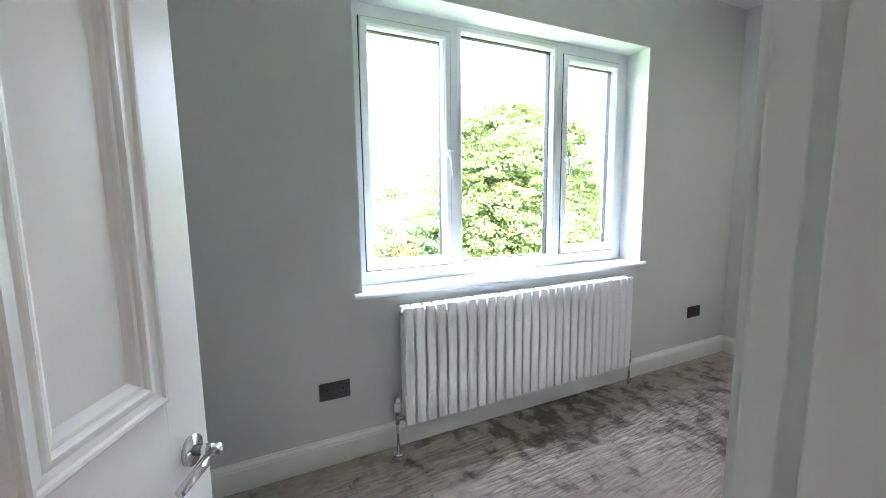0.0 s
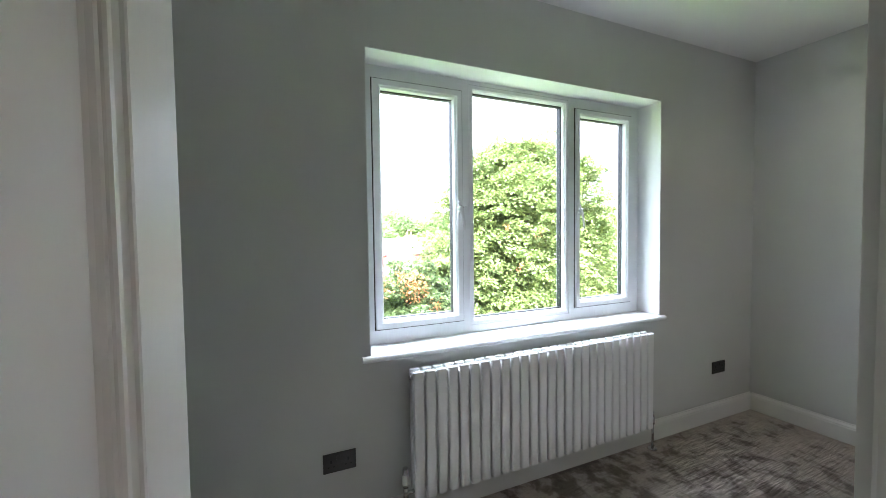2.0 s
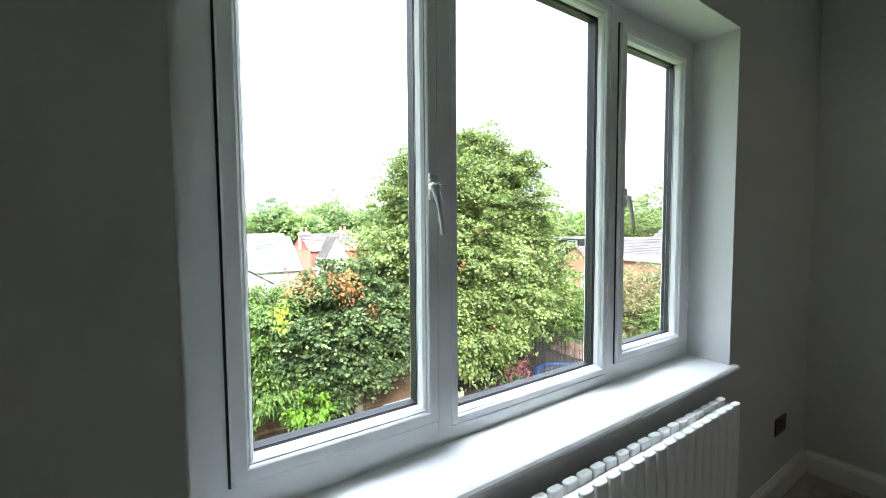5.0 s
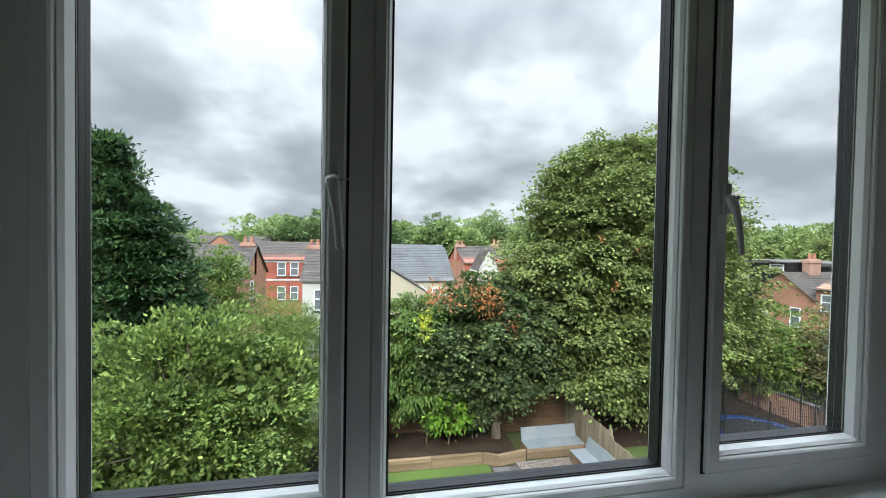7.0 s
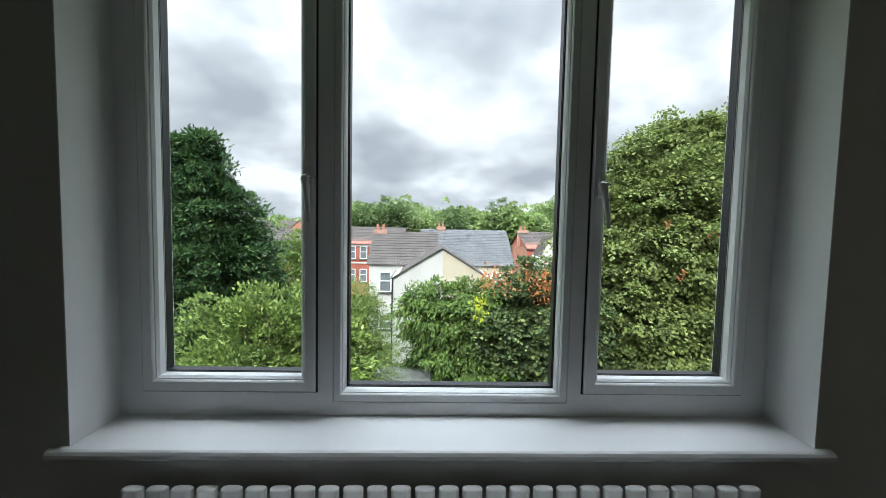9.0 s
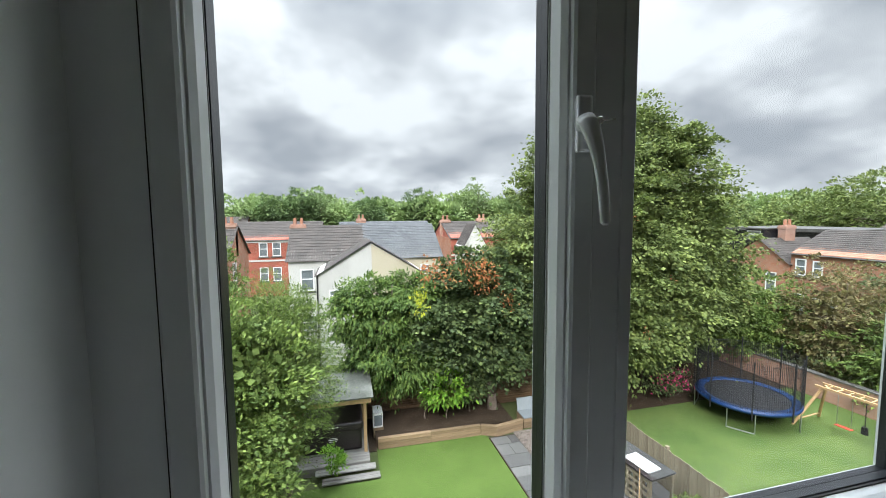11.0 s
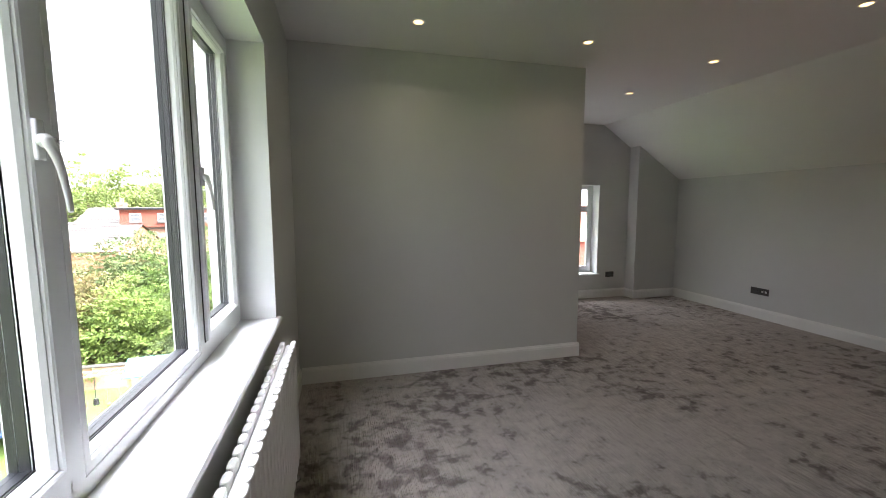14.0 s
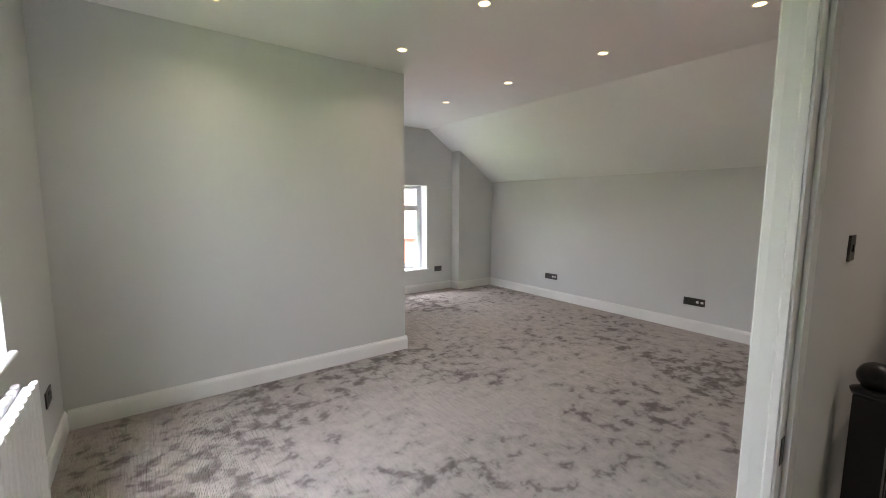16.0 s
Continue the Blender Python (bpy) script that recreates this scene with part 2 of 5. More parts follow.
def pile_floor(pitch=0.0064, height=0.0072, step=0.06):
    """The carpet: a slab whose top is combed into fine wandering furrows of pile."""
    rnd = np.random.default_rng(9)
    x0, x1, y0, y1 = WX - 0.1, EX + 0.1, KY - 0.1, W + 0.1
    nx, ny = int((x1 - x0) / step) + 1, 2 * int((y1 - y0) / pitch) + 1
    v = np.zeros((ny, nx, 3))
    v[:, :, 0] = np.linspace(x0, x1, nx)[None] + rnd.uniform(-0.02, 0.02, (ny, nx))
    v[:, :, 1] = np.linspace(y0, y1, ny)[:, None] + rnd.uniform(-0.6, 0.6, (ny, nx)) * pitch / 2
    v[1::2, :, 2] = -height * rnd.uniform(0.7, 1.1, (ny // 2, nx))
    k = np.arange(ny * nx).reshape(ny, nx)
    quads = np.stack([k[:-1, :-1], k[:-1, 1:], k[1:, 1:], k[1:, :-1]], -1).reshape(-1, 4)
    n = ny * nx
    base = [(x, y, z) for z in (-0.2, -0.012) for x, y in ((x0, y0), (x1, y0), (x1, y1), (x0, y1))]
    sides = [(n, n + 3, n + 2, n + 1), (n + 4, n + 5, n + 6, n + 7)] + [(n + a, n + b, n + b + 4, n + a + 4) for a, b in ((0, 1), (1, 2), (2, 3), (3, 0))]
    me = bpy.data.meshes.new("floor")
    me.from_pydata(v.reshape(-1, 3).tolist() + base, [], quads.tolist() + sides)
    me.materials.append(CARPET)
    tagged(new("floor", me), "taupe crushed velvet carpet with brushed pile marks", "carpet", kind="structure")


pile_floor()
boxes("hall_floor", CARPET, [(-1.6, 0.3, -2.6, DY1 - 0.2, -0.2, -0.004)], kind="structure",
      label="taupe velvet carpet of the landing", category="carpet")
boxes("wall_north", WALL, [(WX - 0.1, XL, W, W + 0.3, 0, CZ), (XR, PX + 0.1, W, W + 0.3, 0, CZ), (XL, XR, W, W + 0.3, 0, ZS - 0.03),
                           (XL, XR, W, W + 0.3, ZT + 0.004, CZ)], kind="structure", label="pale grey painted window wall", category="wall")
boxes("window_reveal", REVEAL, [(XL - 0.001, XL + 0.003, W - 0.0008, 2.2, ZS, ZT), (XR - 0.003, XR + 0.001, W - 0.0008, 2.2, ZS, ZT),
                                (XL, XR, W - 0.0008, 2.2, ZT, ZT + 0.004)], kind="structure", label="white painted plaster window reveal", category="wall")
boxes("wall_west", WALL, [(WX - 0.1, WX, DY0, W, 0, CZ)], kind="structure", label="pale grey painted side wall", category="wall")
boxes("wall_partition", WALL, [(PX, PX + 0.12, PY, W, 0, CZ), (PX + 0.12, EX, PY, PY + 0.12, 0, CZ)], kind="structure",
      label="pale grey painted partition wall with outer corner", category="wall")
# opening stretched towards WY1, out of view, so more daylight enters
WY0, WY1, WZ0, WZ1 = -2.27, -0.80, 0.385, 1.75
boxes("wall_east", WALL, [(EX, EX + 0.3, WY1, PY + 0.12, 0, CZ), (EX, EX + 0.3, KY - 0.1, WY0, 0, CZ), (EX, EX + 0.3, WY0, WY1, 0, WZ0 - 0.02),
                          (EX, EX + 0.3, WY0, WY1, WZ1, CZ)], kind="structure", label="pale grey painted end wall", category="wall")
bm = bmesh.new()
sl = (CZ - KZ) / (CY - KY)
prism(bm, [(KY, 0), (-2.79, 0), (-2.79, KZ + sl * (-2.79 - KY)), (KY, KZ)], "x", 5.30, EX)
tagged(part("chimney_breast", bm, WALL), "pale grey painted chimney breast under the sloping ceiling", "wall", kind="structure")
boxes("wall_south", WALL, [(CX - 0.1, EX + 0.1, KY - 0.12, KY, 0, KZ + 0.02)], kind="structure", label="low grey painted wall under the sloping ceiling", category="wall")
bm = bmesh.new()
prism(bm, [(KY - 0.12, KZ - 0.078), (KY, KZ), (CY, CZ), (W + 0.05, CZ), (W + 0.05, CZ + 0.15), (KY - 0.12, CZ + 0.15)], "x", WX - 0.1, EX + 0.1)
tagged(part("ceiling", bm, CEIL), "white ceiling with a slope down to the low wall", "ceiling", kind="structure")
boxes("wall_door", WALL, [(WX, DX0 - 0.03, DY0, DY1, 0, CZ), (DX1 + 0.03, CX, DY0, DY1, 0, CZ), (DX0 - 0.03, DX1 + 0.03, DY0, DY1, 2.03, CZ),
                          (CX - 0.07, CX, KY, DY0, 0, CZ)], kind="structure", label="pale grey painted wall around the doorway", category="wall")
boxes("hall_wall", WALL, [(-1.6, -1.5, -2.6, DY0, 0, CZ), (-1.6, CX, -2.7, -2.6, 0, CZ), (-1.5, WX, DY0, DY1, 0, CZ)], kind="structure",
      label="painted landing walls", category="wall")
boxes("hall_ceiling", CEIL, [(-1.6, CX - 0.07, -2.7, DY0, CZ + 0.003, CZ + 0.1)], kind="structure", label="white landing ceiling", category="ceiling")

SK = [(0, 0), (0.018, 0), (0.018, 0.098), (0.0155, 0.104), (0.0155, 0.110), (0.011, 0.118), (0.007, 0.124), (0.006, 0.131), (0, 0.131)]


def skirt(x0, y0, x1, y1, side):
    """A run of moulded skirting along a wall; side is the way it faces."""
    bm = bmesh.new()
    sx, sy = side
    if sy:
        prism(bm, [(y0 + sy * u, v) for u, v in SK], "x", x0, x1)
    else:
        prism(bm, [(x0 + sx * u, v) for u, v in SK], "y", y0, y1)
    return tagged(part("baseboard", bm, GLOSS), "white moulded skirting board along the carpet", "skirting", kind="structure")


skirt(WX, W, PX, W, (0, -1))
skirt(PX, PY - 0.018, PX, W - 0.018, (-1, 0))
skirt(PX, PY, EX, PY, (0, -1))
skirt(EX, -2.79, EX, PY - 0.018, (-1, 0))
skirt(5.30 - 0.018, -2.79, EX - 0.018, -2.79, (0, 1))
skirt(5.30, KY, 5.30, -2.79, (-1, 0))
skirt(CX, KY, 5.30 - 0.018, KY, (0, 1))
skirt(CX, KY + 0.018, CX, DY1, (1, 0))
skirt(WX, DY1, WX, W - 0.018, (1, 0))

# lining, stops and architraves of the doorway
boxes("door_lining", GLOSS, [(DX1, DX1 + 0.03, DY0 - 0.001, DY1 + 0.001, 0, 2.03), (DX0 - 0.03, DX0, DY0 - 0.001, DY1 + 0.001, 0, 2.03),
                             (DX0, DX1, DY0 - 0.001, DY1 + 0.001, 2.0, 2.03)], kind="structure", label="white painted door lining", category="door frame", bevel=0.003)
boxes("door_stop", GLOSS, [(DX1 - 0.013, DX1 - 0.0005, DY0 + 0.03, DY1 - 0.047, 0, 2.0), (DX0 + 0.0005, DX0 + 0.013, DY0 + 0.03, DY1 - 0.047, 0, 2.0),
                           (DX0 + 0.013, DX1 - 0.013, DY0 + 0.03, DY1 - 0.047, 1.987, 1.9995)], kind="structure", label="white painted door stop", category="door frame", bevel=0.002)


def architrave(x0, x1, y, way):
    bm = bmesh.new()
    s = 1 if x1 > x0 else -1
    prof = [(0, 0), (0, 0.010), (0.014, 0.014), (0.019, 0.010), (0.026, 0.012), (0.046, 0.018), (0.062, 0.020), (0.066, 0.017), (0.066, 0)]
    prism(bm, [(x0 + s * u, y + way * v) for u, v in prof], "z", 0, 2.06)
    tagged(part("trim", bm, GLOSS), "white moulded architrave beside the doorway", "architrave", kind="structure")


architrave(DX1 + 0.006, 1, DY1, 1)
architrave(DX0 - 0.006, -1, DY1, 1)
boxes("strike_plate", NICKEL, [(DX1 - 0.002, DX1 + 0.004, DY1 - 0.04, DY1 - 0.015, 0.79, 0.86)], kind="structure", label="dark metal strike plate in the lining", category="lock plate")


# ---- the window ----
def bead_frame(bm, x0, x1, z0, z1, w, y_in, y_glass, y_out):
    """A mitred frame: flat face, rounded bead down to the glass; four members with a stepped profile."""
    prof = [(0, y_out), (0, y_in + 0.004), (0.004, y_in), (w * 0.62, y_in), (w * 0.70, y_in + 0.003), (w * 0.74, y_in + 0.008), (w * 0.80, y_in + 0.008),
            (w * 0.93, y_in + 0.016), (w, y_glass - 0.003), (w, y_out)]
    rings = []
    for u, y in prof:
        rings.append([bm.verts.new(p) for p in ((x0 + u, y, z0 + u), (x1 - u, y, z0 + u), (x1 - u, y, z1 - u), (x0 + u, y, z1 - u))])
    for a, b in zip(rings, rings[1:] + rings[:1]):
        for i in range(4):
            j = (i + 1) % 4
            bm.faces.new((a[i], a[j], b[j], b[i]))


def gasket_ring(bm, x0, x1, z0, z1, y0, y1, w=0.004):
    box(bm, x0, x0 + w, y0, y1, z0, z1)
    box(bm, x1 - w, x1, y0, y1, z0, z1)
    box(bm, x0 + w, x1 - w, y0, y1, z0, z0 + w)
    box(bm, x0 + w, x1 - w, y0, y1, z1 - w, z1)


def pane(parent, x0, x1, z0, z1, y):
    bm = bmesh.new()
    for yy in (y, y + 0.020):
        vs = [bm.verts.new(p) for p in ((x0, yy, z0), (x1, yy, z0), (x1, yy, z1), (x0, yy, z1))]
        bm.faces.new(vs)
    g = part("pane", bm, GLASS, parent, "clear double glazing")
    g.visible_shadow = False
    bm = bmesh.new()
    gasket_ring(bm, x0, x1, z0, z1, y + 0.002, y + 0.019, 0.0065)
    part("spacer_bar", bm, SPACER, parent, "dark spacer bar between the panes")
    bm = bmesh.new()
    gasket_ring(bm, x0, x1, z0, z1, y + 0.0205, y + 0.034, 0.006)
    part("outer_rebate", bm, SPACER, parent, "dark outer face of the frame beyond the glass")
    bm = bmesh.new()
    gasket_ring(bm, x0, x1, z0, z1, y - 0.004, y - 0.0005, 0.005)
    part("gasket", bm, GASKET, parent, "black rubber glazing gasket")


def sweep(bm, pts, radii, seg=10, flat=1.0):
    """A smooth rod through the points, with a radius at each."""
    rings = []
    for i, p in enumerate(pts):
        d = (Vector(pts[min(i + 1, len(pts) - 1)]) - Vector(pts[max(i - 1, 0)])).normalized()
        u = d.cross(Vector((0, 1, 0.01))).normalized()
        v = d.cross(u)
        rings.append([bm.verts.new(Vector(p) + u * (radii[i] * math.cos(a)) + v * (radii[i] * flat * math.sin(a))) for a in (2 * math.pi * k / seg for k in range(seg))])
    for a, b in zip(rings, rings[1:]):
        for k in range(seg):
            bm.faces.new((a[k], a[(k + 1) % seg], b[(k + 1) % seg], b[k]))
    bm.faces.new(rings[0][::-1])
    bm.faces.new(rings[-1])


def window_handle(parent, x, y, z, lean):
    """An espagnolette handle: back plate, neck, curved lever hanging down, key in its button."""
    bm = bmesh.new()
    box(bm, x - 0.010, x + 0.010, y - 0.010, y, z - 0.034, z + 0.036, bevel=0.005)
    h = part("handle", bm, HANDLE, parent, "white cranked window handle", smooth=True)
    bm = bmesh.new()
    tube(bm, (x, y - 0.008, z), (x, y - 0.018, z - 0.001), 0.013, 0.012, 14)
    run = [(-0.002, -0.012, 0.006), (-0.001, -0.018, 0.000), (0.001, -0.022, -0.012), (0.004, -0.026, -0.028), (0.007, -0.029, -0.048), (0.010, -0.031, -0.072), (0.012, -0.033, -0.098), (0.013, -0.034, -0.120), (0.0132, -0.034, -0.1235)]
    sweep(bm, [(x + lean * a, y + b, z + c) for a, b, c in run], (0.0125, 0.0130, 0.0118, 0.0098, 0.0082, 0.0074, 0.0070, 0.0062, 0.003), 12, 0.7)
    part("lever", bm, HANDLE, h, smooth=True)
    bm = bmesh.new()
    tube(bm, (x + 0.004, y - 0.018, z + 0.002), (x + 0.014, y - 0.021, z + 0.003), 0.0055, seg=10)
    tube(bm, (x + 0.014, y - 0.021, z + 0.003), (x + 0.030, y - 0.025, z + 0.004), 0.0014, seg=6)
    part("key", bm, CHROME, h, "small steel key in the handle lock", smooth=True)


HANDLE = spread("white_handle_enamel", (0.70, 0.71, 0.72), (0.74, 0.75, 0.76), 8, 0.25)
YF = 2.122
win = thing("window_1", pose(0, 0, 0), "white upvc three-light window with two casements", "window", kind="structure")
bm = bmesh.new()
S1, S3, G2 = (0.473, 0.972), (1.778, 2.269), (1.046, 1.706)
box(bm, XL, S1[0] - 0.005, YF, YF + 0.075, ZS, ZT)
box(bm, S3[1] + 0.005, XR, YF, YF + 0.075, ZS, ZT)
for x0, x1 in ((S1[0] - 0.005, S1[1] + 0.005), (S3[0] - 0.005, S3[1] + 0.005)):
    box(bm, x0, x1, YF, YF + 0.075, ZS, 0.899)
    box(bm, x0, x1, YF, YF + 0.075, 2.170, ZT)
box(bm, S1[1] + 0.005, S3[0] - 0.005, YF, YF + 0.075, ZS, 0.868)
box(bm, S1[1] + 0.005, S3[0] - 0.005, YF, YF + 0.075, 2.213, ZT)
for x0, x1 in ((S1[1] + 0.005, G2[0] - 0.026), (G2[1] + 0.026, S3[0] - 0.005)):
    box(bm, x0, x1, YF - 0.0005, YF + 0.075, 0.868, 2.213)
frame_ob = part("window_frame", bm, UPVC, win)
bm = bmesh.new()
bead_frame(bm, G2[0] - 0.026, G2[1] + 0.026, 0.868, 2.213, 0.036, YF, YF + 0.034, YF + 0.075)
part("glazing_bead", bm, UPVC, win)
pane(win, G2[0] + 0.008, G2[1] - 0.008, 0.902, 2.179, YF + 0.035)
bm = bmesh.new()
for x0, x1 in (S1, S3):
    gasket_ring(bm, x0 - 0.0048, x1 + 0.0048, 0.8992, 2.1698, YF - 0.0035, YF + 0.03, 0.0055)
part("weather_seal", bm, GASKET, win, "black rubber weather seal")
for (x0, x1), hx, lean in ((S1, S1[1] - 0.022, 1), (S3, S3[0] + 0.022, 1)):
    bm = bmesh.new()
    bead_frame(bm, x0, x1, 0.904, 2.165, 0.047, YF - 0.016, YF + 0.022, YF + 0.06)
    sash = part("casement", bm, UPVC, win)
    pane(sash, x0 + 0.042, x1 - 0.042, 0.948, 2.121, YF + 0.023)
    window_handle(sash, hx, YF - 0.016, 1.53, lean)
bm = bmesh.new()
prism(bm, [(2.13, ZS - 0.028), (2.13, ZS), (1.935, ZS), (1.928, ZS - 0.003), (1.923, ZS - 0.010), (1.923, ZS - 0.018), (1.928, ZS - 0.025), (1.935, ZS - 0.028)], "x", XL + 0.0005, XR - 0.0005)
prism(bm, [(W - 0.0005, ZS - 0.028), (W - 0.0005, ZS), (1.935, ZS), (1.928, ZS - 0.003), (1.923, ZS - 0.010), (1.923, ZS - 0.018), (1.928, ZS - 0.025), (1.935, ZS - 0.028)], "x", XL - 0.04, XL + 0.0005)
prism(bm, [(W - 0.0005, ZS - 0.028), (W - 0.0005, ZS), (1.935, ZS), (1.928, ZS - 0.003), (1.923, ZS - 0.010), (1.923, ZS - 0.018), (1.928, ZS - 0.025), (1.935, ZS - 0.028)], "x", XR - 0.0005, XR + 0.035)
part("window_sill", bm, SILL, win, "white sill board with rounded nosing")

# window of the end wall; its unseen part is widened to bring in daylight
win2 = thing("window_2", pose(0, 0, 0), "white upvc window with a top light, in the end wall", "window", kind="structure")
bm = bmesh.new()
X2 = EX + 0.17
for y0, y1 in ((WY0, WY0 + 0.06), (WY1 - 0.06, WY1)):
    box(bm, X2, X2 + 0.07, y0, y1, WZ0, WZ1, bevel=0.004)
for z0, z1 in ((WZ0, WZ0 + 0.07), (WZ1 - 0.06, WZ1), (1.34, 1.40)):
    box(bm, X2 - 0.001, X2 + 0.069, WY0 + 0.06, WY1 - 0.06, z0, z1, bevel=0.004)
part("window_frame", bm, UPVC, win2)
bm = bmesh.new()
for z0, z1 in ((WZ0 + 0.07, 1.34), (1.40, WZ1 - 0.06)):
    vs = [bm.verts.new(p) for p in ((X2 + 0.03, WY0 + 0.06, z0), (X2 + 0.03, WY1 - 0.06, z0), (X2 + 0.03, WY1 - 0.06, z1), (X2 + 0.03, WY0 + 0.06, z1))]
    bm.faces.new(vs)
g2 = part("pane", bm, GLASS, win2)
g2.visible_shadow = False
boxes("sash_bead", UPVC, [(X2 - 0.012, X2 + 0.02, WY0 + 0.055, WY0 + 0.095, WZ0 + 0.06, 1.345), (X2 - 0.012, X2 + 0.02, WY0 + 0.055, WY0 + 0.095, 1.395, WZ1 - 0.05),
                          (X2 - 0.013, X2 + 0.02, WY0 + 0.095, WY1 - 0.06, WZ0 + 0.06, WZ0 + 0.10), (X2 - 0.013, X2 + 0.02, WY0 + 0.095, WY1 - 0.06, 1.395, 1.43)], win2, bevel=0.003)
boxes("window_sill", SILL, [(EX - 0.03, X2 + 0.01, WY0 - 0.03, WY1 + 0.03, WZ0 - 0.022, WZ0)], win2, bevel=0.006)
boxes("window_reveal", REVEAL, [(EX - 0.0008, X2, WY0 - 0.001, WY0 + 0.003, WZ0, WZ1), (EX - 0.0008, X2, WY1 - 0.003, WY1 + 0.001, WZ0, WZ1),
                                (EX - 0.0008, X2, WY0, WY1, WZ1 - 0.003, WZ1 + 0.001)], kind="structure", label="white painted plaster reveal of the small window", category="wall")


# ---- the radiator ----
def radiator():
    rad = thing("radiator", pose(1.3625, W, 0), "white double oval-column radiator on the wall below the sill", "radiator")
    n, pitch, z0, z1 = 27, 0.059, 0.156, 0.756
    bm = bmesh.new()
    k = 16
    outline = [(0.025 * math.copysign(abs(math.cos(a)) ** 0.6, math.cos(a)), 0.0125 * math.copysign(abs(math.sin(a)) ** 0.75, math.sin(a)))
               for a in (2 * math.pi * i / k for i in range(k))]
    prism(bm, outline, "z", z0, z1)
    es = [e for e in bm.edges if abs(e.verts[0].co.z - e.verts[1].co.z) < 1e-6]
    bmesh.ops.bevel(bm, geom=es, offset=0.0025, segments=1, affect="EDGES")
    col = mesh("column", bm, RAD)
    for i in range(n):
        for y in (-0.105, -0.055):
            c = part("column", col, None, rad)
            c.location = ((i - (n - 1) / 2) * pitch, y, 0)
    for z in (z0 + 0.03, z1 - 0.03):
        bm = bmesh.new()
        tube(bm, (-n * pitch / 2 + 0.008, -0.080, z), (n * pitch / 2 - 0.008, -0.080, z), 0.014, seg=14)
        part("header_tube", bm, RAD, rad, smooth=True)
    for x in (-0.6, 0.6):
        boxes("bracket", RAD, [(x - 0.02, x + 0.02, -0.045, 0, z1 - 0.12, z1 - 0.05)], rad)
    bm = bmesh.new()
    tube(bm, (-n * pitch / 2 + 0.006, -0.080, z1 - 0.03), (-n * pitch / 2 - 0.006, -0.080, z1 - 0.03), 0.010, seg=12)
    part("bleed_plug", bm, CHROME, rad, "chrome bleed plug", smooth=True)
    for s, big in ((-1, True), (1, False)):
        x = s * (n * pitch / 2 + 0.032)
        bm = bmesh.new()
        tube(bm, (s * (n * pitch / 2 - 0.008), -0.080, z0 + 0.03), (x, -0.080, z0 + 0.03), 0.010, seg=12)
        tube(bm, (x, -0.080, z0 + 0.008), (x, -0.080, z0 + 0.055), 0.013, seg=14)
        tube(bm, (x, -0.080, z0 + 0.055), (x, -0.080, z0 + (0.075 if big else 0.085)), 0.010, seg=12)
        tube(bm, (x, -0.080, 0.0), (x, -0.080, z0 + 0.01), 0.0078, seg=12)
        v = part("valve", bm, CHROME, rad, "chrome radiator valve with pipe into the floor", smooth=True)
        bm = bmesh.new()
        tube(bm, (x, -0.080, 0.0), (x, -0.080, 0.008), 0.030, 0.026, 20)
        part("pipe_collar", bm, CHROME, v, smooth=True)
        if big:
            bm = bmesh.new()
            tube(bm, (x, -0.080, z0 + 0.075), (x, -0.080, z0 + 0.120), 0.0165, 0.0155, 16)
            part("valve_cap", bm, WHITE, v, "white thermostatic valve sleeve")
            bm = bmesh.new()
            tube(bm, (x, -0.080, z0 + 0.120), (x, -0.080, z0 + 0.150), 0.0165, 0.013, 16)
            part("valve_head", bm, CHROME, v, "chrome thermostatic head", smooth=False)


radiator()


# ---- sockets and switch ----
def socket(m, width, kinds, label):
    """A metal wall plate with black inserts, its face towards local -y."""
    s = thing("socket", m, label, "socket", group="wall sockets")
    bm = bmesh.new()
    box(bm, -width / 2, width / 2, -0.007, 0, -0.043, 0.043, bevel=0.002)
    part("plate", bm, NICKEL, s)
    for x, kind in kinds:
        bm = bmesh.new()
        if kind == "outlet":
            box(bm, x - 0.004, x + 0.004, -0.0078, -0.007, 0.0, 0.014)
            box(bm, x - 0.015, x - 0.008, -0.0078, -0.007, -0.019, -0.014)
            box(bm, x + 0.008, x + 0.015, -0.0078, -0.007, -0.019, -0.014)
            part("pin_hole", bm, PLUG, s, "black pin holes")
        elif kind == "rocker":
            box(bm, x - 0.006, x + 0.006, -0.0105, -0.007, 0.013, 0.030, bevel=0.001)
            part("rocker", bm, NICKEL, s)
        else:
            box(bm, x - 0.014, x + 0.014, -0.009, -0.007, -0.012, 0.014, bevel=0.001)
            part("white_module", bm, WHITE, s, "white aerial module")
    return s


DOUBLE = [(-0.038, "outlet"), (0.038, "outlet"), (-0.010, "rocker"), (0.010, "rocker")]
MEDIA = [(-0.078, "outlet"), (-0.025, "outlet"), (-0.05, "rocker"), (0.035, "module"), (0.082, "module")]
socket(pose(0.249, W, 0.370), 0.146, DOUBLE, "black nickel double socket on the window wall")
socket(pose(2.984, W, 0.386), 0.146, DOUBLE, "black nickel double socket near the corner")
socket(pose(3.94, KY, 0.345, 0, 0, 180), 0.225, MEDIA, "black nickel media plate with white modules")
socket(pose(1.92, KY, 0.345, 0, 0, 180), 0.225, MEDIA, "black nickel media plate with white modules")
socket(pose(EX, -2.50, 0.36, 0, 0, -90), 0.146, DOUBLE, "black nickel double socket beside the small window")
sw = thing("light_switch", pose(CX - 0.07, -0.40, 1.30, 0, 0, -90), "black nickel light switch on the landing wall", "light switch")
boxes("plate", NICKEL, [(-0.043, 0.043, -0.007, 0, -0.043, 0.043)], sw, bevel=0.002)
